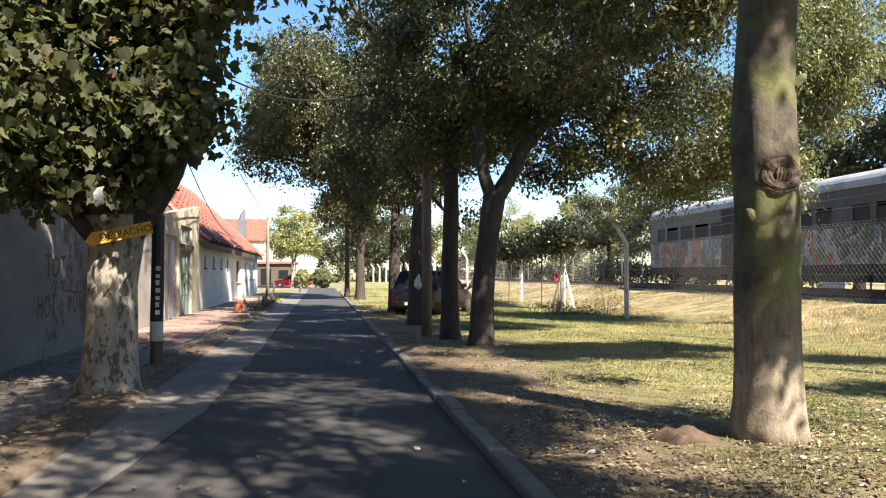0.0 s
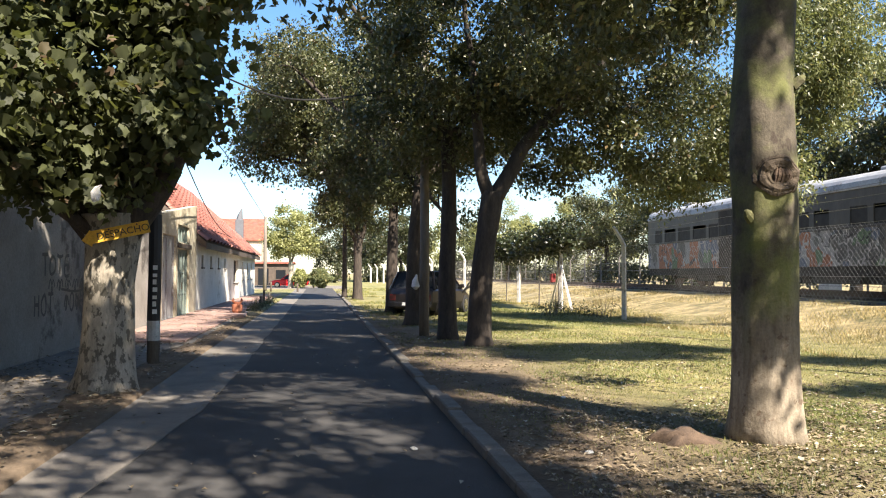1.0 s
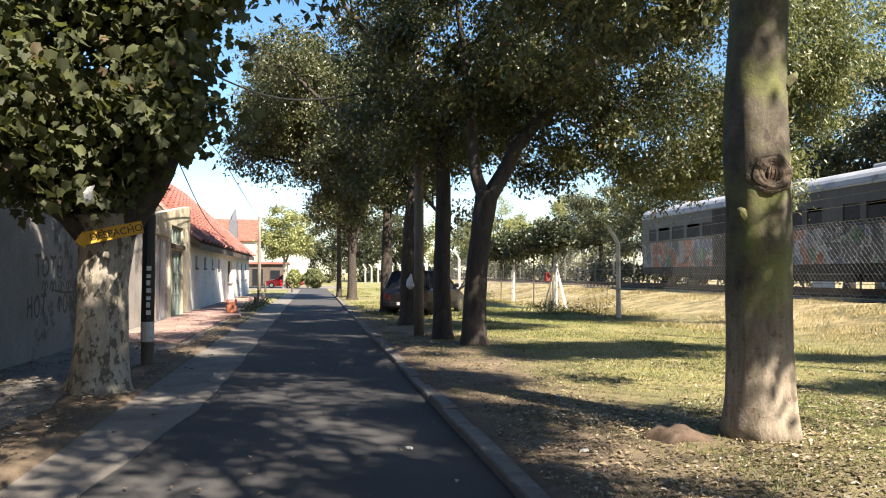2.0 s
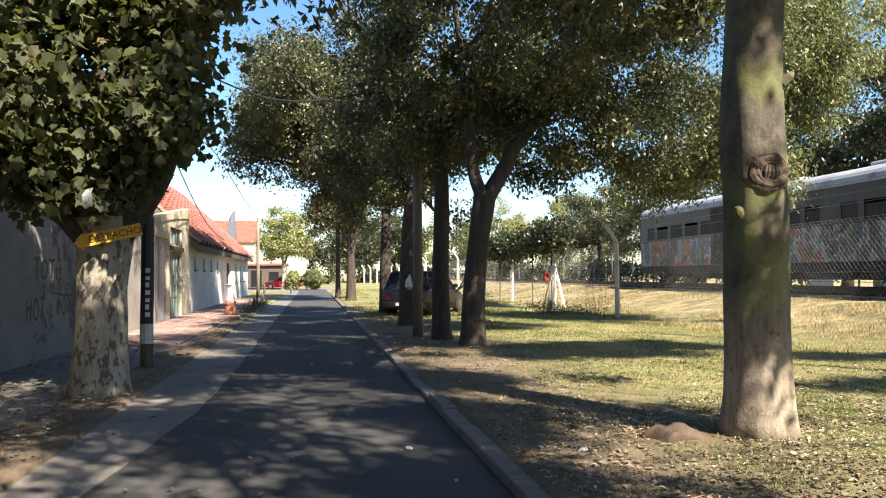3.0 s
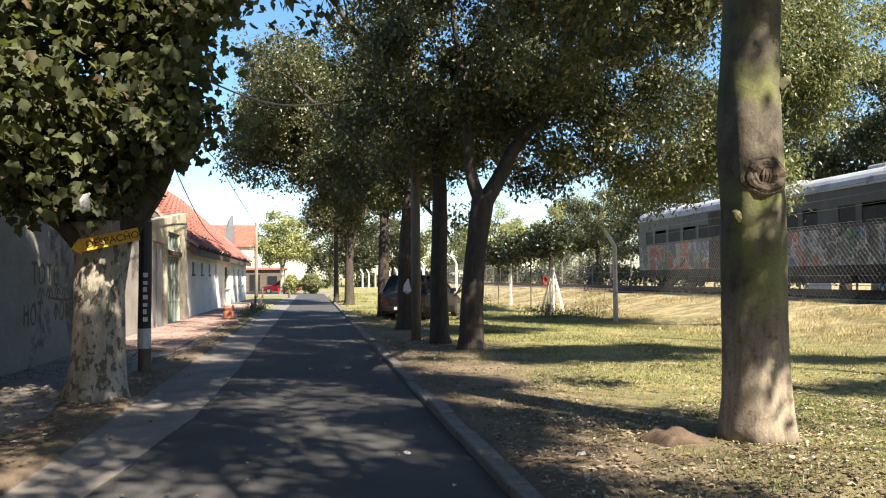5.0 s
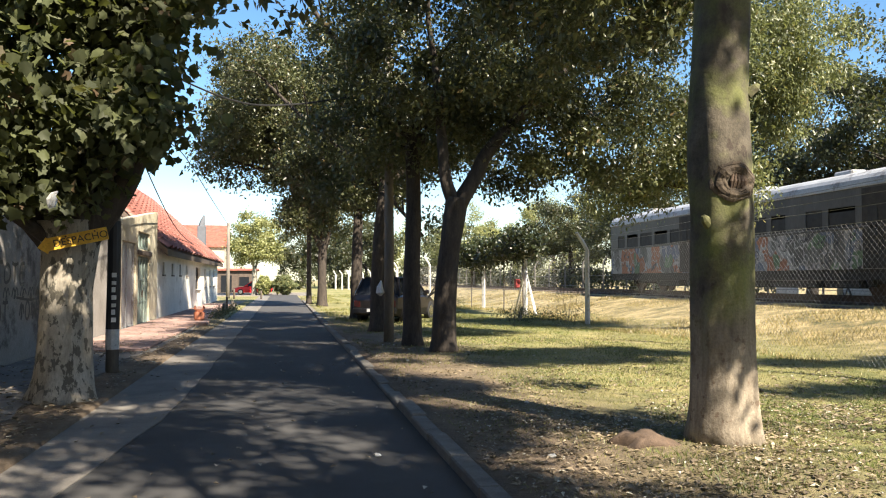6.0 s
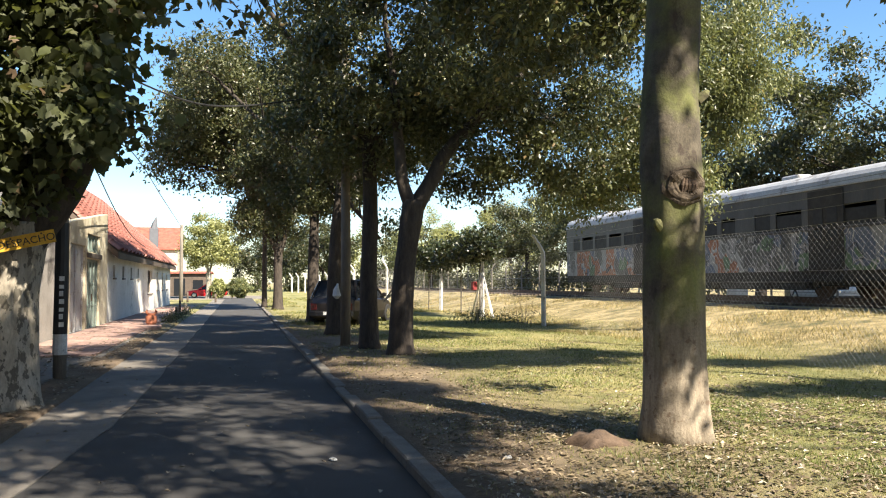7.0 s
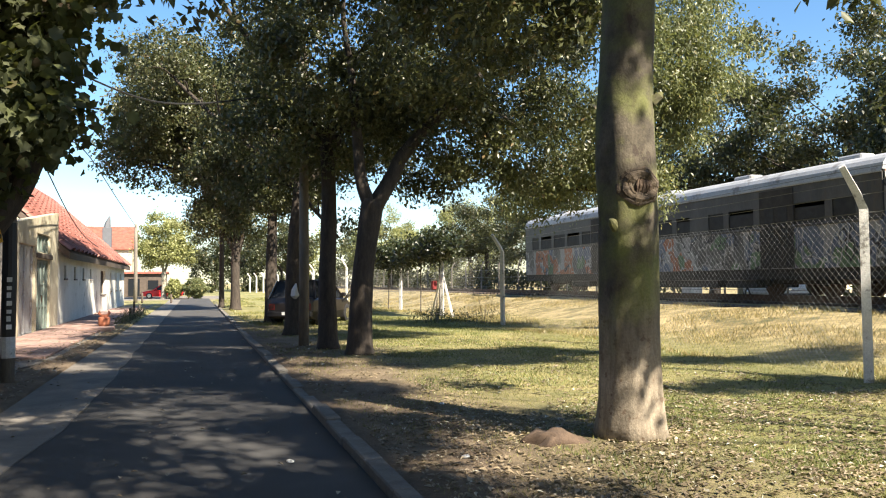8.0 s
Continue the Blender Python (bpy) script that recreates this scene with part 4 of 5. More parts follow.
bm = bmesh.new()
for r, thick, out in ((0.175, 0.030, -0.012), (0.135, 0.036, 0.0), (0.10, 0.024, 0.0)):
    tube(bm, [on_trunk(r * 1.12 * math.cos(a) - 0.02, 2.46 + r * 0.92 * math.sin(a), out) for a in [2 * math.pi * i / 22 for i in range(23)]], [thick * (1 + 0.3 * math.sin(i * 1.7)) for i in range(23)], 7, 0.3, False)
part("knot_scar", bm, KNOTBARK, big, "round ridged branch scar")
bm = bmesh.new()
for i in range(9):
    x0 = -0.075 + 0.0185 * i
    tube(bm, [on_trunk(x0, 2.39 + 0.01 * (i % 3), 0.004), on_trunk(x0 + 0.012 * (i % 2), 2.46, 0.016), on_trunk(x0 * 0.7, 2.53 - 0.012 * (i % 2), 0.004)], [0.012, 0.017, 0.010], 6, 0.4)
part("knot_core", bm, ROOTBARK, big, "dark split wood in the scar")
for zz, xx in ((3.38, 0.24), (2.12, -0.26)):
    bm = bmesh.new()
    yy = -math.sqrt(max(0.0, 0.30 ** 2 - xx * xx))
    tube(bm, [(xx * 0.8, yy * 0.8, zz - 0.06), (xx * 1.08, yy * 1.04, zz), (xx * 1.15, yy * 1.1, zz + 0.03)], [0.06, 0.045, 0.02], 9, 0.25)
    part("branch_stub", bm, BARK_BIG, big)

# pollarded plane tree beside the footway
# limbs take the dark bark so the crown's shade is in their colour
plane_tree = tree(-2.78, 10.75, [(0, 0, 0), (0.02, 0, 0.7), (0.04, 0, 1.4), (0.06, 0, 1.95), (0.05, 0, 2.35)], [0.36, 0.33, 0.32, 0.34, 0.40],
           [(-3.5, 10.2, 4.3, 1.6, 1.7, 1.5), (-2.2, 10.2, 5.2, 1.0, 1.5, 1.1), (-3.7, 9.4, 3.4, 0.7, 0.8, 0.7), (-2.6, 10.6, 6.8, 2.0, 2.0, 1.6), (-1.75, 9.6, 3.7, 0.45, 0.7, 0.75), (-3.0, 9.9, 2.95, 0.9, 0.6, 0.55), (-2.2, 9.9, 3.2, 0.55, 0.5, 0.6), (-1.45, 10.2, 5.15, 0.6, 0.9, 0.35), (-3.1, 9.6, 2.8, 0.8, 0.5, 0.4)],
           1000, 0.14, 1.0, LEAF_PLANE, BARK_PLANE, "old pollarded plane tree with pale flaking bark", 21, 18, 0.3, 0.8, True,
           limbs=[([(0.15, 0, 2.1), (0.62, -0.05, 2.75), (0.95, -0.05, 3.7), (1.1, 0, 5.2)], [0.24, 0.22, 0.18, 0.10]), ([(-0.1, 0, 2.1), (-0.6, -0.2, 2.9), (-0.9, -0.4, 4.2)], [0.24, 0.2, 0.1]), ([(0.1, 0.1, 2.2), (0.25, 0.2, 3.2), (0.15, 0.1, 5.4)], [0.26, 0.22, 0.12]), ([(0, -0.1, 2.2), (-0.15, -0.35, 3.0), (-0.3, -0.6, 4.4)], [0.2, 0.16, 0.07])],
           flare=1.3, seg=24, limb_mat=BARK, limb_r=0.1, gate=-0.02, clump=0.3)

# the row along the kerb
ROW = "trees along the kerb"
tree(3.42, 16.25, [(0, 0, 0), (0.02, 0, 0.9), (0.12, 0, 2.1), (0.30, 0, 3.35)], [0.28, 0.25, 0.22, 0.25],
     [(6.6, 16.5, 6.7, 3.2, 3.0, 2.2), (3.2, 16.0, 7.4, 2.8, 3.0, 2.4), (7.6, 17.2, 4.9, 1.9, 2.0, 1.2), (5.0, 16.2, 5.6, 2.0, 1.6, 0.9), (5.6, 16.8, 4.6, 1.3, 1.3, 0.8), (5.2, 17.0, 3.9, 0.8, 0.9, 0.55)], 1100, 0.115, 0.55, LEAF_DARK, BARK,
     "forked dark-barked street tree with dense foliage", 31, 46, 0.32, group=ROW,
     limbs=[([(0.26, 0, 3.2), (0.05, 0, 3.75), (-0.03, 0, 4.6), (-0.2, 0, 6.5)], [0.17, 0.14, 0.12, 0.07]), ([(0.32, 0, 3.2), (0.75, 0, 3.9), (1.0, 0, 4.4), (1.9, 0, 5.4), (2.9, 0, 6.4)], [0.2, 0.17, 0.15, 0.12, 0.07]), ([(1.85, 0, 5.35), (3.0, 0.3, 5.7), (4.1, 0.6, 5.2)], [0.07, 0.05, 0.02]), ([(-0.2, 0, 6.4), (-0.4, -0.3, 7.4), (-0.3, -0.6, 8.6)], [0.07, 0.05, 0.02])], auto=False, gate=-0.06)
# high lobes over the lane, here and below, are added to dapple the house wall
tree(3.03, 18.0, [(0, 0, 0), (-0.02, 0, 1.5), (0.02, 0, 3.5), (-0.05, 0, 5.2)], [0.24, 0.20, 0.18, 0.14],
     [(3.0, 18.6, 7.0, 2.2, 2.6, 2.4), (3.4, 18.2, 5.2, 1.6, 1.6, 1.2), (1.7, 18.2, 5.0, 1.0, 1.2, 0.9), (-0.8, 17.8, 10.1, 1.8, 3.4, 0.9), (3.3, 19.0, 4.4, 0.9, 0.9, 0.6)], 720, 0.115, 0.55, LEAF_DARK, BARK, "straight dark-barked street tree", 37, 46, 0.32, group=ROW, gate=-0.02)
tree(2.80, 22.9, [(0, 0, 0), (0.0, 0, 1.5), (0.08, 0, 3.2), (0.2, 0, 4.6)], [0.25, 0.22, 0.2, 0.16],
     [(2.3, 24.0, 6.8, 2.5, 2.6, 2.2), (3.2, 23.6, 5.4, 1.8, 1.8, 1.3), (6.6, 21.6, 7.4, 2.4, 2.2, 1.4), (4.1, 22.4, 2.9, 0.45, 0.5, 0.55), (5.4, 25.5, 6.5, 2.2, 2.4, 1.2), (-1.1, 24.6, 8.4, 1.3, 2.2, 0.8), (2.2, 23.6, 4.5, 1.2, 1.3, 0.7)], 1400, 0.12, 0.55, LEAF_DARK, BARK, "dark-barked street tree with a broad crown", 41, 44, 0.34, group=ROW, gate=0.04)
tree(2.90, 30.6, [(0, 0, 0), (-0.02, 0, 1.5), (0.0, 0, 3.0), (0.05, 0, 4.6)], [0.28, 0.23, 0.2, 0.17],
     [(0.6, 30.0, 7.9, 3.3, 4.0, 2.6), (2.8, 30.5, 5.6, 2.4, 2.2, 1.4), (-1.5, 29.4, 7.4, 1.9, 2.0, 1.3), (-0.3, 29.6, 9.0, 1.9, 2.2, 1.5), (-2.3, 29.8, 6.2, 1.0, 1.2, 0.8), (2.3, 31.2, 4.7, 1.7, 1.4, 0.9), (-1.3, 33.2, 8.4, 1.3, 1.6, 0.7), (-1.1, 37.4, 8.2, 1.2, 1.8, 0.6)], 1650, 0.14, 0.55, LEAF_DARK, BARK, "dark-barked street tree leaning over the lane", 43, 42, 0.36, group=ROW, gate=-0.06)
tree(2.25, 45.6, [(0, 0, 0), (0.0, 0, 1.5), (0.0, 0, 2.8), (0.05, 0, 3.7)], [0.30, 0.25, 0.24, 0.26],
     [(2.2, 45.0, 9.0, 3.2, 4.0, 3.2), (2.6, 45.5, 6.2, 2.6, 2.6, 1.7), (1.2, 45.2, 5.3, 1.8, 2.0, 1.3)], 850, 0.18, 0.5, LEAF_DARK, BARK, "forked street tree at the lane's far end", 47, 36, 0.42, group=ROW,
     limbs=[([(0, 0, 3.4), (-0.6, 0, 4.6), (-0.9, 0, 6.0)], [0.2, 0.16, 0.1]), ([(0.1, 0, 3.4), (0.45, 0, 4.6), (0.6, 0, 6.2)], [0.2, 0.16, 0.1])])
tree(1.62, 49.8, [(0, 0, 0), (0.0, 0, 2.0), (0.0, 0, 4.0), (-0.05, 0, 6.0)], [0.17, 0.15, 0.14, 0.12],
     [(2.1, 50.5, 8.6, 2.3, 2.8, 2.4)], 300, 0.18, 0.5, LEAF_DARK, BARK, "slim street tree at the lane's far end", 53, 36, 0.42, group=ROW)

# pale drooping tree at the fence
tree(12.3, 20.1, [(0, 0, 0), (0.1, 0, 2.0), (0.3, 0, 4.2)], [0.24, 0.2, 0.16],
     [(12.3, 19.3, 7.4, 2.4, 2.4, 3.6), (11.2, 21.5, 5.6, 2.0, 2.2, 1.7), (9.9, 21.8, 4.2, 1.1, 1.4, 0.9), (13.7, 18.8, 8.2, 1.7, 1.8, 2.6)], 1350, 0.125, 0.42, LEAF_LIGHT, BARK, "pale green drooping tree by the fence", 61, 30, 0.34, 1.0)

# dark trees beyond the railway
BEYOND = "trees beyond the railway"
for i, (x, y, r, zc, leaf) in enumerate(((27.5, 21, 4.6, 7.5, LEAF_FAR), (30, 28.5, 5.8, 10.0, LEAF_FAR), (28.0, 36.5, 5.2, 9.0, LEAF_FAR), (31, 15.0, 5.0, 7.8, LEAF_FAR), (29, 46, 5.2, 7.0, LEAF_FAR), (30, 58, 5.5, 7.4, LEAF_FAR), (28, 72, 5.0, 7.0, LEAF_FAR), (32, 88, 6.0, 7.4, LEAF_LIME), (26, 104, 5.5, 7.2, LEAF_LIME))):
    tree(x, y, [(0, 0, 0), (0.1, 0, 2), (0.0, 0.1, 4.2)], [0.34, 0.27, 0.22], [(x, y, zc, r, r, r * 0.78), (x - r * 0.5, y + r * 0.4, zc - r * 0.45, r * 0.6, r * 0.6, r * 0.42), (x + r * 0.2, y - r * 0.6, zc - r * 0.3, r * 0.62, r * 0.62, r * 0.5)],
         520, 0.22, 0.55, leaf, BARK, "tall leafy tree beyond the railway", 71 + i, 38, 0.5, group=BEYOND)
# trees closing the distance
for i, (x, y, r, zc, leaf) in enumerate(((9, 152, 6.5, 8.2, LEAF_FAR), (15, 142, 6.5, 8.6, LEAF_FAR), (21, 150, 7, 7.6, LEAF_LIME), (30, 135, 7, 7.6, LEAF_FAR), (4, 168, 7, 8.4, LEAF_FAR), (12, 172, 7.5, 9, LEAF_FAR))):
    tree(x, y, [(0, 0, 0), (0.1, 0, 2), (0.0, 0.1, 3.6)], [0.34, 0.27, 0.22], [(x, y, zc, r, r, r * 0.7), (x - r * 0.5, y - r * 0.4, zc - r * 0.4, r * 0.6, r * 0.6, r * 0.45)],
         300, 0.42, 0.6, leaf, BARK, "distant leafy park tree", 91 + i, 22, 0.7, group="distant park trees")
# rounded tree at the crossing
tree(-3.1, 85.6, [(0, 0, 0), (0.05, 0, 1.4), (0.0, 0, 2.9)], [0.30, 0.26, 0.24], [(-3.1, 85.6, 6.2, 2.8, 3.0, 2.9), (-4.4, 85.2, 4.9, 1.6, 1.7, 1.4), (-1.6, 85.2, 5.2, 1.5, 1.7, 1.5)], 620, 0.21, 0.7, LEAF_LIME, BARK_PLANE,
     "rounded pale street tree at the crossing", 101, 20, 0.4)
# trees standing behind the viewer, added to shade the lane, large trunk and lawn
for i, (x, y, lobes) in enumerate(((3.4, -3.0, [(3.0, -2.2, 7.2, 3.4, 3.4, 1.9), (2.2, 2.4, 7.8, 2.6, 2.2, 1.4), (3.7, 1.0, 7.0, 0.55, 0.5, 0.3)]), (-3.2, -1.5, [(-1.8, -1.6, 6.6, 2.6, 2.8, 1.6), (-1.0, 2.0, 6.6, 2.2, 2.0, 1.2), (-2.3, 6.0, 8.3, 1.4, 1.3, 0.6)]), (3.6, -11.0, [(2.4, -10.5, 7.6, 4.2, 3.6, 2.2)]), (10.2, 0.6, [(6.3, -0.9, 9.3, 1.0, 1.0, 0.7), (6.2, 2.8, 5.25, 0.75, 0.6, 0.36), (6.5, 2.2, 9.0, 0.9, 0.7, 0.6), (7.2, 1.0, 10.4, 0.9, 0.7, 0.6), (6.55, 6.05, 4.75, 0.22, 0.25, 0.40), (13.1, 0.3, 9.0, 1.8, 0.6, 0.5), (15.2, 3.4, 9.2, 2.2, 0.6, 0.5), (10.6, 5.6, 9.3, 2.6, 1.3, 0.8), (5.0, -1.5, 7.2, 0.9, 0.9, 0.6)]))):
    # lobes sit where their shadows are wanted, nearly all out of view
    tree(x, y, [(0, 0, 0), (0.05, 0, 2), (0.0, 0, 5.0)], [0.3, 0.26, 0.2], lobes, (980, 720, 950, 950)[i], 0.155, 0.55, LEAF_DARK, BARK, "street tree added to shade the lane", 111 + i, 24, 0.34, group="trees shading the lane", gate=(0.05, 0.10, 0.05, -0.2)[i], limb_r=0.1 if i < 3 else 0.035)

# trees further back along the lane and the lawn, behind the viewer
for i, (x, y, r) in enumerate(((3.6, -19, 4.4), (3.8, -29, 4.8), (-3.4, -12, 3.6), (-3.6, -23, 4.2), (11.5, -17, 4.6), (16.5, -25, 5.0), (9.0, -33, 5.0), (22.0, -33, 5.4))):
    tree(x, y, [(0, 0, 0), (0.05, 0, 2), (0.0, 0, 4.0)], [0.32, 0.27, 0.22], [(x, y, 6.4, r, r, 3.2), (x - 1.0, y + 1.0, 4.0, r * 0.7, r * 0.7, 1.6)], 210, 0.32, 0.6, LEAF_FAR, BARK, "tree further back along the lane", 131 + i, 20, 0.5, group="trees further back")

# ---------------------------------------------------------------- bushes, vine
def bush(x, y, r, h, leaf, label, seed, count=420, size=0.17):
    rng = np.random.default_rng(seed)
    b = thing("bush", label, "bush", at=pose(x, y, ground_z(x, y) - 0.02))
    bm = bmesh.new()
    for k in range(5):
        tube(bm, [(0.05 * k - 0.1, 0, 0), (rng.normal(0, 0.3) * r, rng.normal(0, 0.3) * r, h * 0.7)], [0.03, 0.012], 5)
    part("stem", bm, BARK, b)
    tagged(part_mesh("foliage", leaf_mesh("foliage", spray_centres([(0, 0, h * 0.55, r, r, h * 0.42)], count, rng, 0.55, -2, 0.1), size, 0.6, leaf, rng, 18, r * 0.07), b), kind="stuff")


LEAF_VINE = leaf_material("vine_leaf", (0.012, 0.018, 0.007), (0.03, 0.04, 0.014), None, 0.1)
for name, label, lobes, n, size, mat_leaf, seed in (
        ("thicket", "dark undergrowth beyond the railway fence", [(28.0, 12 + 9 * k, 1.9, 1.5, 5.5, 1.7) for k in range(13)], 1500, 0.34, LEAF_FAR, 231),
        ("thicket", "dense far hedge closing the lawn", [(4 + 6 * k, 138, 1.7, 4.0, 2.0, 2.0) for k in range(6)], 600, 0.5, LEAF_FAR, 233)):
    rng = np.random.default_rng(seed)
    th = new(name, leaf_mesh(name, spray_centres(lobes, n, rng, 0.1), size, 0.6, mat_leaf, rng, 18, 0.5))
    tagged(th, label, "undergrowth", kind="stuff")
bush(-2.05, 85.2, 0.8, 2.1, LEAF_LIME, "clipped round bush at the crossing", 201)
bush(0.05, 84.6, 1.15, 2.2, LEAF_LIGHT, "green round bush at the crossing", 202)
rng = np.random.default_rng(210)
vine = thing("vine", "dark climbing vine heaped over the fence", "vine", at=pose(FENCE_X, 37, 0))
for y in (-4.5, -1.5, 2.0, 5.0):
    bm = bmesh.new()
    tube(bm, curve_pts([(0.1, y, 0.05), (0.2, y + 0.3, 1.2), (0.05, y - 0.2, 2.6)], 6), [0.03] * 7, 5)
    part("stem", bm, BARK, vine)
tagged(part_mesh("foliage", leaf_mesh("foliage", spray_centres([(0.0, -2.6, 3.05, 0.7, 3.6, 0.6), (0.0, 3.6, 2.95, 0.8, 4.6, 0.65), (-0.1, -5.6, 3.2, 0.6, 1.6, 0.6)], 900, rng, 0.1), 0.16, 0.7, LEAF_VINE, rng, 20, 0.25), vine), kind="stuff")


# ---------------------------------------------------------------- vehicles
def loft(bm, sections):
    rings = [[bm.verts.new(p) for p in s] for s in sections]
    n = len(rings[0])
    for a, b in zip(rings, rings[1:]):
        for k in range(n):
            bm.faces.new((a[k], a[(k + 1) % n], b[(k + 1) % n], b[k]))
    bm.faces.new(rings[0][::-1])
    bm.faces.new(rings[-1])


def car(label, at, paint, L=4.3, W=1.75, H=1.5, suv=False):
    """A parked car; its front points along +y."""
    c = thing("car", label, "car", at=at)
    h = L / 2
    belt = 0.62 * H if not suv else 0.60 * H
    bm = bmesh.new()

    def ring(y, z0, z1, w):
        return [(-w * 0.90, y, z0), (-w, y, z0 + (z1 - z0) * 0.35), (-w, y, z1 - 0.10), (-w * 0.90, y, z1), (w * 0.90, y, z1), (w, y, z1 - 0.10), (w, y, z0 + (z1 - z0) * 0.35), (w * 0.90, y, z0)]

    w = W / 2
    rear_top = belt + (0.04 if suv else 0.0)
    loft(bm, [ring(-h, 0.42, rear_top - 0.22, w * 0.86), ring(-h + 0.08, 0.30, rear_top - 0.02, w * 0.95), ring(-h + 0.5, 0.22, rear_top, w), ring(0, 0.20, belt, w), ring(h - 1.3, 0.22, belt, w), ring(h - 0.6, 0.24, belt - 0.10, w * 0.97), ring(h - 0.1, 0.30, belt - 0.24, w * 0.9), ring(h, 0.40, belt - 0.34, w * 0.8)])
    part("body", bm, paint, c)
    bm = bmesh.new()
    cw = w * 0.88
    yr = -h + (0.22 if suv else 0.75)

    roof_y0, roof_y1 = yr + (0.35 if suv else 0.65), h - 2.05
    lo = [(-w * 0.94, yr, belt - 0.02), (w * 0.94, yr, belt - 0.02), (w * 0.94, h - 1.25, belt - 0.02), (-w * 0.94, h - 1.25, belt - 0.02)]
    hi = [(-cw * 0.86, roof_y0, H - 0.05), (cw * 0.86, roof_y0, H - 0.05), (cw * 0.86, roof_y1, H - 0.05), (-cw * 0.86, roof_y1, H - 0.05)]
    a = [bm.verts.new(p) for p in lo]
    b = [bm.verts.new(p) for p in hi]
    for k in range(4):
        bm.faces.new((a[k], a[(k + 1) % 4], b[(k + 1) % 4], b[k]))
    bm.faces.new(b)
    bm.faces.new(a[::-1])
    part("glasshouse", bm, GLASS, c, "dark tinted windows")
    part("roof", boxes((-cw * 0.84, cw * 0.84, roof_y0 + 0.02, roof_y1 - 0.02, H - 0.049, H), bevel=0.02), paint, c)
    for k in range(4):
        bm = bmesh.new()
        tube(bm, [Vector(lo[k]) * 1.0, Vector(hi[k])], [0.05, 0.045], 5)
        part("pillar", bm, paint, c)
    for s in (-1, 1):
        bm = bmesh.new()
        tube(bm, [(s * w * 0.935, (lo[0][1] + lo[2][1]) / 2 - 0.1, belt), (s * cw * 0.865, (roof_y0 + roof_y1) / 2, H - 0.05)], [0.04, 0.035], 5)
        part("pillar", bm, paint, c)
        part("tail_light", boxes((s * w * 0.74 - 0.13, s * w * 0.74 + 0.13, -h - 0.012, -h + 0.1, belt - 0.42, belt - 0.18), bevel=0.02), TAIL, c, "red tail light")
        part("headlight", boxes((s * w * 0.62 - 0.17, s * w * 0.62 + 0.17, h - 0.12, h + 0.01, belt - 0.46, belt - 0.33), bevel=0.02), CHROME, c)
        part("mirror", boxes((s * (w + 0.10) - 0.09, s * (w + 0.10) + 0.09, h - 1.62, h - 1.5, belt + 0.02, belt + 0.17), bevel=0.03), paint, c)
        for y in (-h + 0.82, h - 0.85):
            r = 0.36 if suv else 0.31
            bm = bmesh.new()
            tube(bm, [(s * (w - 0.20), y, r), (s * (w - 0.16), y, r), (s * (w + 0.005), y, r), (s * (w + 0.015), y, r)], [r * 0.9, r, r, r * 0.92], 22)
            tyre = part("wheel", bm, BOOTBLACK, c, "black tyre")
            bm = bmesh.new()
            tube(bm, [(s * (w + 0.016), y, r), (s * (w + 0.024), y, r)], [r * 0.64, r * 0.58], 14)
            part("rim", bm, CHROME, tyre)
    part("bumper", boxes((-w * 0.92, w * 0.92, -h - 0.08, -h + 0.15, 0.34, 0.55), bevel=0.04), BLACKPAINT, c)
    part("bumper", boxes((-w * 0.86, w * 0.86, h - 0.2, h + 0.06, 0.30, 0.50), bevel=0.04), BLACKPAINT, c)
    part("number_plate", boxes((-0.26, 0.26, -h - 0.095, -h - 0.082, 0.42, 0.53)), WHITEPAINT, c)
    return c


TAIL2 = plain("red_paint", (0.24, 0.02, 0.02), 0.6)
TAIL = plain("tail_light_red", (0.10, 0.008, 0.01), 0.25)
DARKCAR, REDCAR, WHITECAR = car_paint("dark_car_paint", (0.008, 0.006, 0.007)), car_paint("red_car_paint", (0.62, 0.014, 0.02)), car_paint("white_car_paint", (0.75, 0.75, 0.74))
car("dark maroon estate car parked on the verge", pose(4.35, 29.6, ground_z(4.2, 30) - 0.03, 0, 0, -30), DARKCAR, 4.4, 1.85, 1.68, True)
car("bright red hatchback parked across the lane's end", pose(-3.3, 88.0, 0.0, 0, 0, 90), REDCAR, 4.3, 1.75, 1.5)
car("white pickup parked beyond the railway", pose(25.3, 28.4, ground_z(25.3, 28.4), 0, 0, 160), WHITECAR, 4.6, 1.8, 1.75, True)

# ---------------------------------------------------------------- poles, sign, cables, small things
def pole(name, x, y, h, r0, r1, material, label, category="pole"):
    t = thing(name, label, category, at=pose(x, y, ground_z(x, y) - 0.05))
    bm = bmesh.new()
    tube(bm, [(0, 0, 0), (0.01, 0, h * 0.33), (0.0, 0.01, h * 0.66), (0, 0, h)], list(np.linspace(r0, r1, 4)), 12, 0.04)
    part("shaft", bm, material, t, smooth=True)
    return t


WOODPOLE = surface("grey_pole_wood", (0.13, 0.11, 0.09), (0.24, 0.21, 0.17), 4, 50, 0.9, 0.4, stretch=(1, 1, 0.15))
up = pole("utility_pole", 2.60, 19.05, 7.5, 0.13, 0.10, WOODPOLE, "weathered wooden utility pole")
bag = thing("plastic_bag", "white plastic bag hung on the pole", "bag", at=pose(2.38, 18.98, 1.2))
bm = bmesh.new()
tube(bm, [(0, 0, 0.0), (0.0, 0, 0.08), (-0.01, 0, 0.22), (0.02, 0, 0.38)], [0.03, 0.11, 0.08, 0.015], 9, 0.3)
part("bag_body", bm, WHITEPAINT, bag)

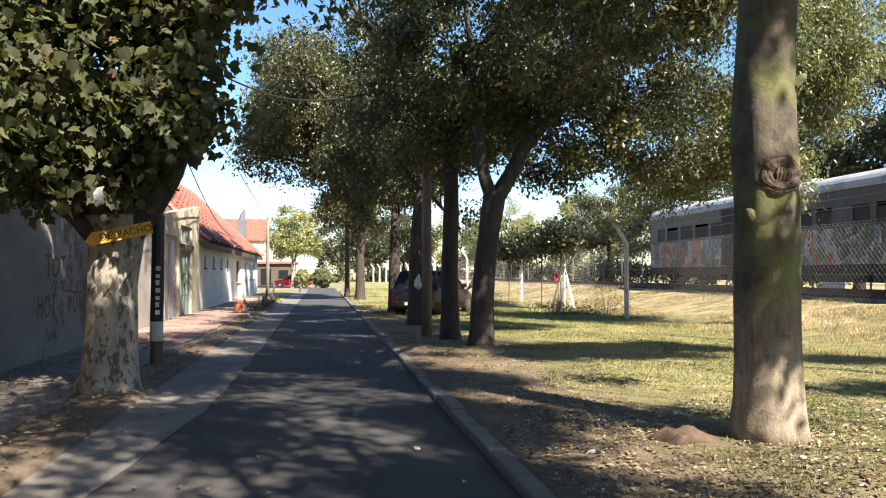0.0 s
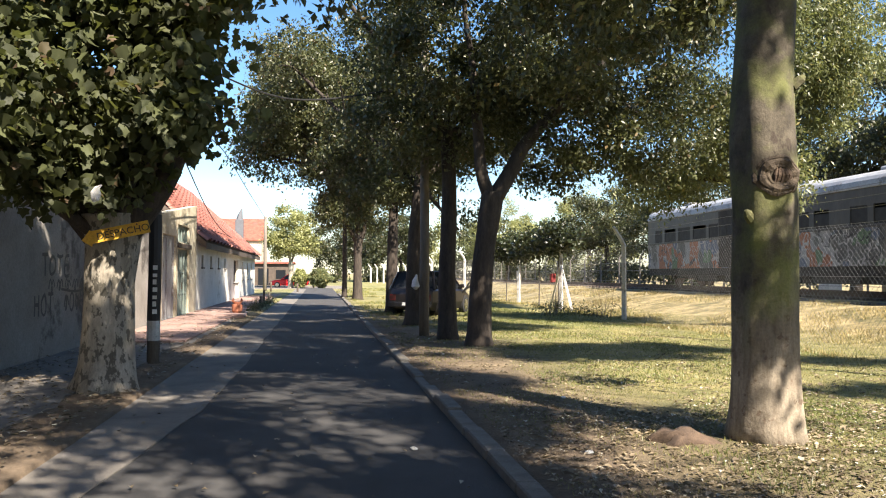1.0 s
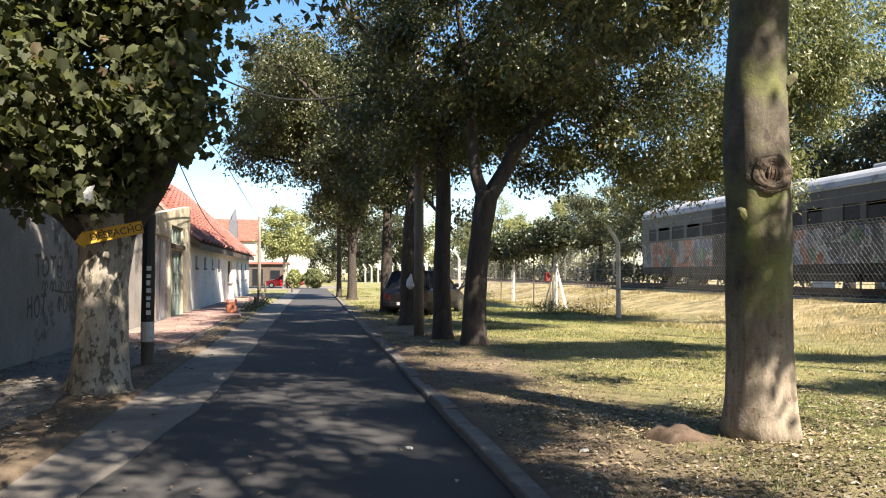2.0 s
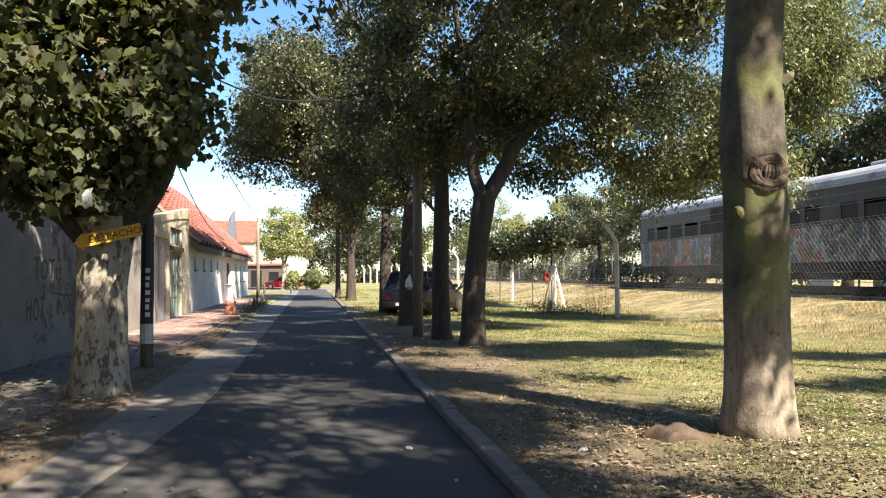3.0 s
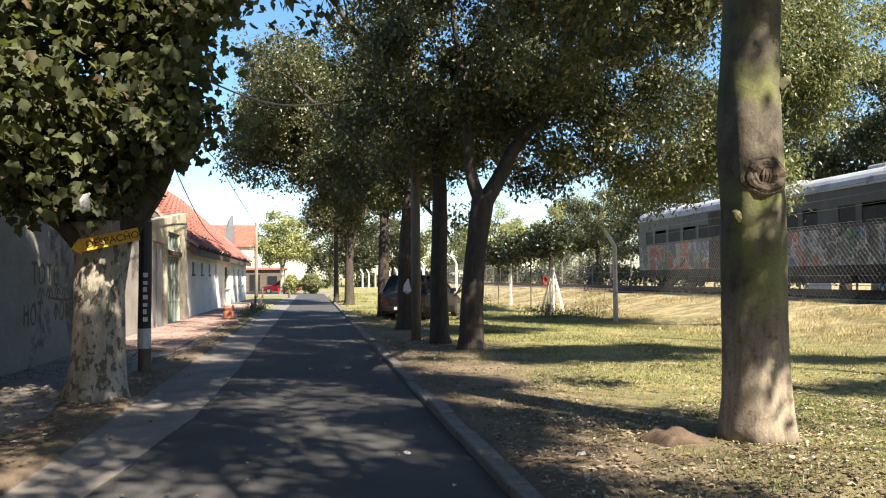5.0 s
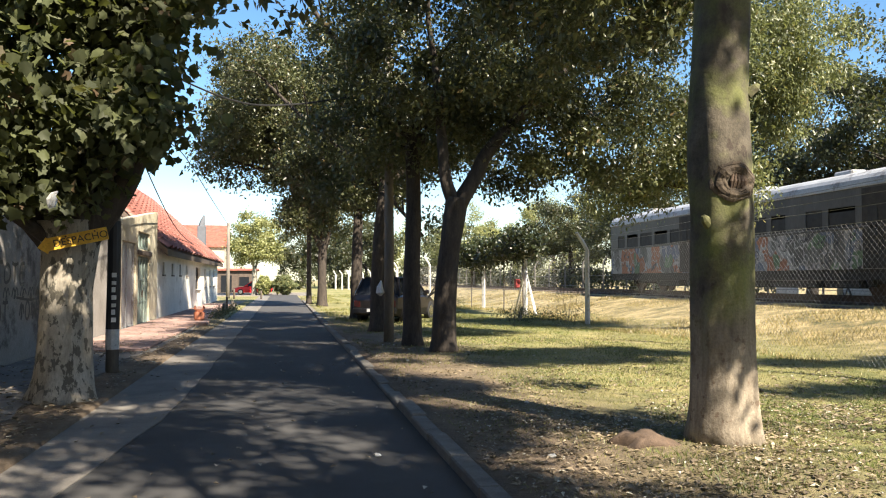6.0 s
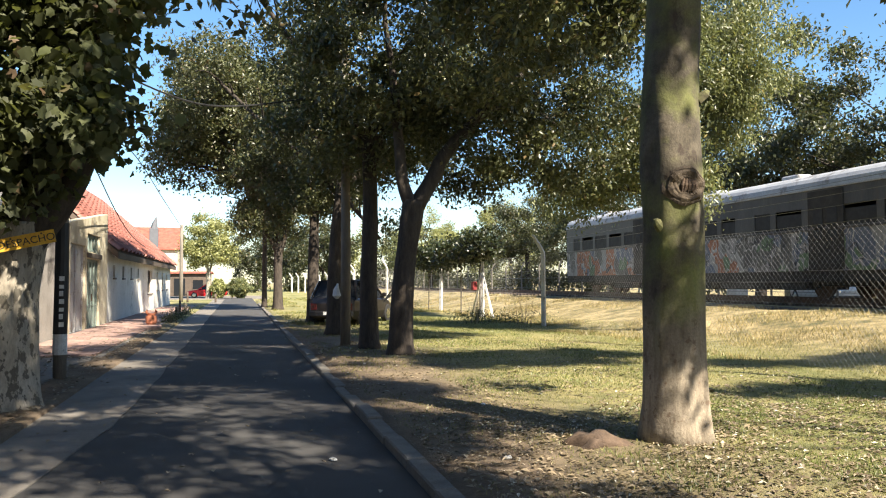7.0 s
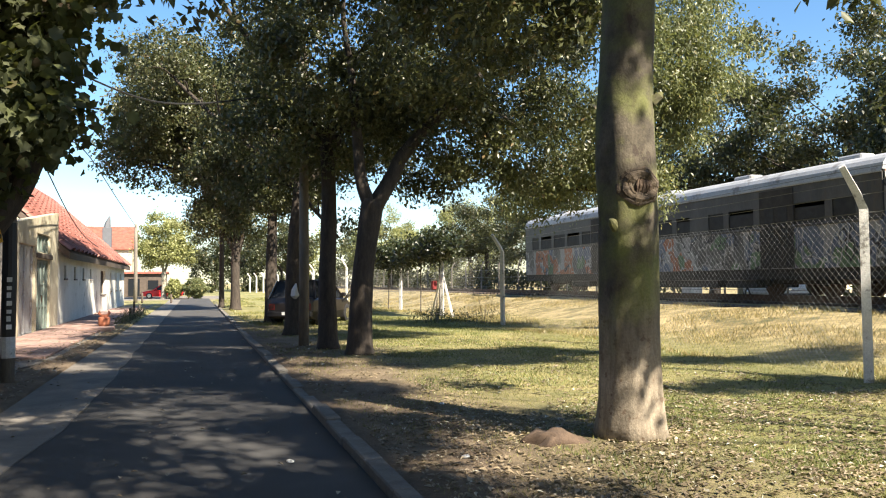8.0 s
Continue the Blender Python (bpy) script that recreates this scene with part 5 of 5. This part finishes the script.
caught = thing("plastic_bag", "torn pale plastic bag caught in the plane tree", "bag", at=pose(-2.48, 8.95, 2.38, 12, 20, 30))
bm = bmesh.new()
tube(bm, [(0, 0, 0.0), (0.02, 0, 0.06), (0.0, 0.02, 0.17), (-0.03, 0, 0.26), (0.02, 0, 0.34)], [0.02, 0.075, 0.095, 0.05, 0.012], 11, 0.5)
part("bag_body", bm, POSTCON, caught)
caught.scale = (0.6, 0.6, 0.6)

lp = pole("lettered_pole", -2.80, 13.8, 6.2, 0.105, 0.09, WOODPOLE, "wooden pole painted black with white vertical lettering")
bm = bmesh.new()
tube(bm, [(0, 0, 0.78), (0.01, 0, 1.6), (0.01, 0, 2.6)], [0.112, 0.11, 0.106], 12)
part("black_band", bm, BLACKPAINT, lp, "black painted band")
bm = bmesh.new()
tube(bm, [(0, 0, 0.44), (0, 0, 0.778)], [0.113, 0.112], 12)
part("pale_band", bm, POSTCON, lp, "pale painted band")
for k in range(7):
    z = 0.90 + k * 0.125
    bars = boxes((0.0, (0.075, 0.06, 0.07)[k % 3], -0.122, -0.112, z, z + (0.075, 0.085, 0.06)[k % 3]))
    part("letter_bar", bars, WHITEPAINT, lp)

sign = thing("yellow_sign", "yellow hand-painted arrow board nailed to the plane tree", "sign", at=pose(-2.52, 10.30, 2.12, 0, -13, 6))
bm = bmesh.new()
outline = [(-0.46, -0.02), (-0.34, 0.09), (-0.34, 0.075), (0.36, 0.075), (0.36, -0.085), (-0.34, -0.085), (-0.36, -0.12)]
fr = [bm.verts.new((x, -0.012, z)) for x, z in outline]
bk = [bm.verts.new((x, 0.012, z)) for x, z in outline]
bm.faces.new(fr)
bm.faces.new(bk[::-1])
for k in range(len(outline)):
    bm.faces.new((fr[k], fr[(k + 1) % len(outline)], bk[(k + 1) % len(outline)], bk[k]))
part("board", bm, YELLOW, sign)
txt = bpy.data.curves.new("words", "FONT")
txt.body, txt.size, txt.extrude = "DESPACHO", 0.125, 0.002
tob = bpy.data.objects.new("words", txt)
scene.collection.objects.link(tob)
bpy.context.view_layer.update()
word_me = bpy.data.meshes.new_from_object(tob.evaluated_get(bpy.context.evaluated_depsgraph_get()))
bpy.data.objects.remove(tob)
word_me.materials.clear()
word_me.materials.append(BLACKPAINT)
letters = part_mesh("lettering", word_me, sign, "dark lettering")
letters.matrix_basis = pose(-0.28, -0.0145, -0.05, 90, 0, 0)
for x in (-0.12, 0.22):
    bm = bmesh.new()
    tube(bm, [(x, -0.02, 0.05), (x, 0.10, 0.05)], [0.012, 0.012], 6)
    part("nail", bm, RUST, sign)

for name, pts in (("overhead_cable", [(-2.8, 13.8, 6.0), (-3.2, 20, 5.45), (-3.6, 30, 6.2), (-4.0, 45, 6.2), (-4.61, 67.4, 6.3)]), ("overhead_cable", [(-2.8, 13.8, 5.6), (-0.6, 16.5, 5.3), (2.60, 19.05, 6.4)]), ("overhead_cable", [(-2.8, 13.8, 5.2), (-4.0, 24, 4.9), (-5.0, 40, 3.9), (-5.2, 58, 3.4)])):
    bm = bmesh.new()
    tube(bm, curve_pts(pts, 24), [0.019] * 25, 5)
    tagged(part(name, bm, CABLE), "black overhead cable slung between poles", "cable")
pole("utility_pole", -4.6, 67.4, 6.5, 0.16, 0.12, WOODPOLE, "grey wooden utility pole at the far corner")
for dx in (0, 2.2):
    pole("bollard", -4.0 + dx, 66.0, 0.9, 0.08, 0.08, DARKWOOD, "short dark wooden bollard", "bollard")

pot = thing("clay_pot", "terracotta pot standing on the footway edge", "pot", at=pose(-3.02, 29.6, 0.08))
bm = bmesh.new()
tube(bm, [(0, 0, 0), (0, 0, 0.10), (0, 0, 0.34), (0, 0, 0.36), (0, 0, 0.44)], [0.13, 0.19, 0.20, 0.14, 0.16], 16)
part("pot_body", bm, TERRACOTTA, pot)
for s in (-1, 1):
    bm = bmesh.new()
    tube(bm, [(s * 0.12, 0, 0.42), (s * 0.17, 0, 0.50), (s * 0.14, 0, 0.58)], [0.05, 0.045, 0.02], 7)
    part("lug", bm, TERRACOTTA, pot)
tagged(part("brick_edging", boxes((-3.5, -2.55, 27.2, 28.4, 0.03, 0.17), bevel=0.03), PAVER), "low red brick edging on the footway", "edging")
for y, h in ((39.8, 0.75), (37.5, 0.5)):
    st = thing("stake", "short wooden stake in the verge", "stake", at=pose(-2.75, y, 0.0))
    part("stake_body", boxes((-0.05, 0.05, -0.05, 0.05, 0, h), bevel=0.012), DARKWOOD, st)

root = thing("root", "brown surface root beside the large trunk", "root", at=pose(3.30, 6.62, ground_z(3.28, 6.62) - 0.015))
root.scale = (1.0, 1.2, 1.3)
bm = bmesh.new()
tube(bm, curve_pts([(-0.30, 0.12, -0.03), (-0.16, 0.03, 0.035), (0.05, -0.03, 0.03), (0.36, -0.12, -0.03)], 18), [0.02 + 0.042 * math.sin(math.pi * (i + 0.5) / 19) * (1 + 0.10 * math.sin(i * 1.3)) for i in range(19)], 14, 0.9)
tube(bm, curve_pts([(-0.24, -0.06, -0.03), (-0.10, -0.10, 0.03), (0.08, -0.02, 0.05), (0.22, 0.06, -0.02)], 14), [0.016 + 0.026 * math.sin(math.pi * (i + 0.5) / 15) * (1 + 0.10 * math.sin(i * 1.7)) for i in range(15)], 12, 0.9)
for v in bm.verts:
    v.co += Vector((0.3, 0.3, 0.6)) * 0.022 * noise.noise(v.co * 11)
part("root_body", bm, ROOTBARK, root, smooth=True)

for x, y, s in ((0.86, 6.95, 0.028), (2.30, 6.35, 0.032), (3.0, 9.2, 0.025)):
    lt = thing("litter", "crumpled pale litter lying on the ground", "litter", at=pose(x, y, 0.0 if x < 1.4 else ground_z(x, y)))
    bm = bmesh.new()
    bmesh.ops.create_icosphere(bm, subdivisions=2, radius=s)
    for v in bm.verts:
        v.co = Vector((v.co.x * 1.3, v.co.y, max(0.0, v.co.z * 0.6 + s * 0.45))) * (1 + 0.5 * noise.noise(v.co * 40 + Vector((x, y, 0))))
    part("litter_body", bm, POSTCON, lt)
tagged(part("white_cabinet", boxes((24.2, 24.9, 33.4, 34.2, 0.45, 1.85), (24.15, 24.95, 33.35, 34.25, 1.852, 1.9), bevel=0.02), WHITEPAINT), "white trackside cabinet beyond the railway", "cabinet")
tagged(part("red_box", boxes((9.78, 9.98, 31.55, 31.8, 1.25, 1.62), bevel=0.02), TAIL2), "small red box fixed beside the braced post", "box")

# dead branch caught between the trunks, and dry shrubs by the fence
db = thing("dead_branch", "dry pale branches caught between the trunks", "branch", at=pose(3.3, 17.6, 1.15))
rr = random.Random(9)
for k in range(9):
    bm = bmesh.new()
    a, e = rr.uniform(-0.3, 1.2), rr.uniform(0.1, 0.7)
    tube(bm, curve_pts([(0, 0, 0), (0.22 * math.cos(a), 0, 0.1 + e * 0.3), (0.5 * math.cos(a), rr.uniform(-0.2, 0.2), e)], 6), list(np.linspace(0.018, 0.005, 7)), 5)
    part("twig", bm, STRAW, db)
for j, (x, y) in enumerate(((9.2, 29.2), (10.0, 44.5), (8.6, 27.5), (10.4, 27.2), (-2.62, 33.0), (-2.6, 36.5), (-2.58, 41.0))):
    rng = np.random.default_rng(300 + j)
    sh = thing("shrub", "straggly weeds at the fence foot" if x > 0 else "straggly weeds at the footway edge", "weeds", at=pose(x, y, ground_z(x, y) - 0.02))
    bm = bmesh.new()
    for k in range(8):
        dx, dy = rng.normal(0, 0.35 if x > 0 else 0.08), rng.normal(0, 0.6)
        tube(bm, curve_pts([(dx * 0.3, dy * 0.5, 0), (dx * 0.5, dy * 0.7, 0.5), (dx, dy, rng.uniform(0.7, 1.5) * (1 if x > 0 else 0.45))], 5), list(np.linspace(0.012, 0.004, 6)), 4)
    part("stem", bm, STRAW, sh)
    tagged(part_mesh("foliage", leaf_mesh("foliage", rng.normal(0, 1, (30, 3)) * ((0.5, 1.0, 0.12) if x > 0 else (0.12, 0.6, 0.05)) + (0, 0, 0.25 if x > 0 else 0.12), 0.10, 0.4, LEAF_DARK, rng, 14, 0.14), sh), kind="stuff")

# ---------------------------------------------------------------- grass and fallen leaves
TUFT = leaf_material("green_tuft", (0.06, 0.09, 0.022), (0.15, 0.18, 0.05), None, 0.25)


def scatter(name, x0, x1, y0, y1, n, seed, near=1.6):
    """Random places, denser towards y0."""
    rng = np.random.default_rng(seed)
    u = rng.uniform(0, 1, n) ** near
    return rng, rng.uniform(x0, x1, n), y0 + (y1 - y0) * u


def triangles(name, v, material, k=3):
    n = len(v) // k
    return mesh_of(name, v.tolist(), [tuple(range(i * k, i * k + k)) for i in range(n)], material)


rng, xs, ys = scatter("grass", 1.75, 12.5, 4.2, 30, 95000, 400, 1.9)
keep = np.array([noise.noise(Vector((x * 0.55, y * 0.55, 2))) + 0.10 * (x - 3.2) + rng.uniform(-0.35, 0.35) > -0.12 for x, y in zip(xs, ys)])
xs, ys = xs[keep], ys[keep]
zs = np.array([ground_z(x, y) for x, y in zip(xs, ys)])
n = len(xs)
h = rng.uniform(0.015, 0.045, n) * (1 + 0.02 * ys)
ang = rng.uniform(0, 2 * math.pi, n)
wd = 0.0035 * (1 + 0.09 * ys)
p = np.stack([xs, ys, zs - 0.01], 1)
side = np.stack([np.cos(ang), np.sin(ang), 0 * ang], 1) * wd[:, None]
tip = p + np.stack([rng.normal(0, 0.5, n) * h, rng.normal(0, 0.5, n) * h, h], 1)
def blades(x0, x1, y0, y1, count, seed, low, high, near, limit):
    rng, xs, ys = scatter("grass", x0, x1, y0, y1, count, seed, near)
    keep = np.array([noise.noise(Vector((x * 0.5, y * 0.4, 6))) > limit for x, y in zip(xs, ys)])
    xs, ys = xs[keep], ys[keep]
    n = len(xs)
    p = np.stack([xs, ys, np.array([ground_z(x, y) for x, y in zip(xs, ys)]) - 0.01], 1)
    h, ang = rng.uniform(low, high, n), rng.uniform(0, 2 * math.pi, n)
    side = np.stack([np.cos(ang), np.sin(ang), 0 * ang], 1) * (0.004 * (1 + 0.07 * ys))[:, None]
    tip = p + np.stack([rng.normal(0, 0.5, n) * h, rng.normal(0, 0.5, n) * h, h], 1)
    return np.stack([p - side, p + side, tip], 1).reshape(-1, 3)


tagged(new("bank_grass", triangles("bank_grass", blades(9.5, 16.2, 8, 55, 60000, 410, 0.04, 0.15, 1.3, 0.02), BANKBLADE)), "dry tufted grass on the railway bank", "grass", kind="stuff")
tagged(new("far_grass", triangles("far_grass", blades(1.9, 10.2, 28, 80, 24000, 430, 0.05, 0.16, 1.3, -0.05), GRASSBLADE)), "sunlit rough grass along the far lawn", "grass", kind="stuff")
tagged(new("lawn_tufts", triangles("lawn_tufts", blades(3.2, 10.5, 5, 40, 60000, 420, 0.025, 0.075, 1.5, 0.08), TUFT)), "greener grass tufts in the lawn", "grass", kind="stuff")
tagged(new("grass", triangles("grass", np.stack([p - side, p + side, tip], 1).reshape(-1, 3), GRASSBLADE)), "short patchy grass, green and straw coloured", "grass", kind="stuff")


def fallen(name, x0, x1, y0, y1, count, seed, size, base=None, near=1.4):
    rng, xs, ys = scatter(name, x0, x1, y0, y1, count, seed, near)
    keep = np.array([noise.noise(Vector((x * 0.9, y * 0.7, 9))) > g for x, y, g in zip(xs, ys, rng.uniform(-0.6, 0.25, count))])
    xs, ys = xs[keep], ys[keep]
    zs = np.array([(ground_z(x, y) if base is None else base) for x, y in zip(xs, ys)]) + 0.012
    n = len(xs)
    a = rng.uniform(0, 2 * math.pi, n)
    L = size * rng.uniform(0.4, 1.3, n)
    d = np.stack([np.cos(a), np.sin(a), rng.normal(0, 0.15, n)], 1) * L[:, None]
    s = np.stack([-np.sin(a), np.cos(a), rng.normal(0, 0.15, n)], 1) * (L * rng.uniform(0.3, 0.6, n))[:, None]
    c = np.stack([xs, ys, zs], 1)
    v = np.stack([c - d * 0.5, c + s * 0.6 + (0, 0, 0.012), c + d * 0.5, c - s * 0.6 + (0, 0, 0.012)], 1).reshape(-1, 3)
    tagged(new(name, triangles(name, v, LITTER, 4)), "dry brown fallen leaves scattered on the ground", "fallen leaves", kind="stuff")


fallen("fallen_leaves", 1.7, 9.0, 4.0, 20, 9000, 500, 0.075, None, 1.9)
fallen("fallen_leaves", 2.4, 9.0, 4.0, 8.2, 5200, 502, 0.07, None, 1.5)
fallen("fallen_leaves", 1.7, 6.5, 3.8, 9.5, 6000, 505, 0.05)
fallen("fallen_leaves", -4.8, -2.3, 5.0, 30, 4200, 510, 0.085, 0.085)
fallen("fallen_leaves", -2.3, 1.4, 5.0, 30, 260, 520, 0.06, 0.012)

# ---------------------------------------------------------------- kerb stones and paving slabs
kerb = thing("kerb", "worn concrete kerb along the lane", "kerb", kind="structure")
kme = None
for k in range(62):
    if kme is None:
        ob = part("kerb_stone", boxes((ROAD_R + 0.002, ROAD_R + 0.175, -0.494, 0.494, -0.2, 0.075), bevel=0.014), KERBSTONE, kerb)
        kme = ob.data
    else:
        ob = part_mesh("kerb_stone", kme, kerb)
    ob.matrix_basis = pose(rs.uniform(-0.008, 0.008), -2 + k, rs.uniform(-0.012, 0.008), 0, rs.uniform(-1, 1), rs.uniform(-0.4, 0.4))
paving = thing("paving", "red paving slabs in front of the gatehouse", "paving", kind="structure")
sme = None
for j in range(72):
    for i in range(4):
        if rs.random() < 0.05:
            continue
        if sme is None:
            ob = part("slab", boxes((-0.234, 0.234, -0.234, 0.234, -0.03, 0.02), bevel=0.006), PAVER, paving)
            sme = ob.data
        else:
            ob = part_mesh("slab", sme, paving)
        ob.matrix_basis = pose(-4.58 + 0.48 * i, 17.9 + 0.48 * j, 0.085 + rs.uniform(-0.006, 0.006), rs.uniform(-0.8, 0.8), rs.uniform(-0.8, 0.8), 0)
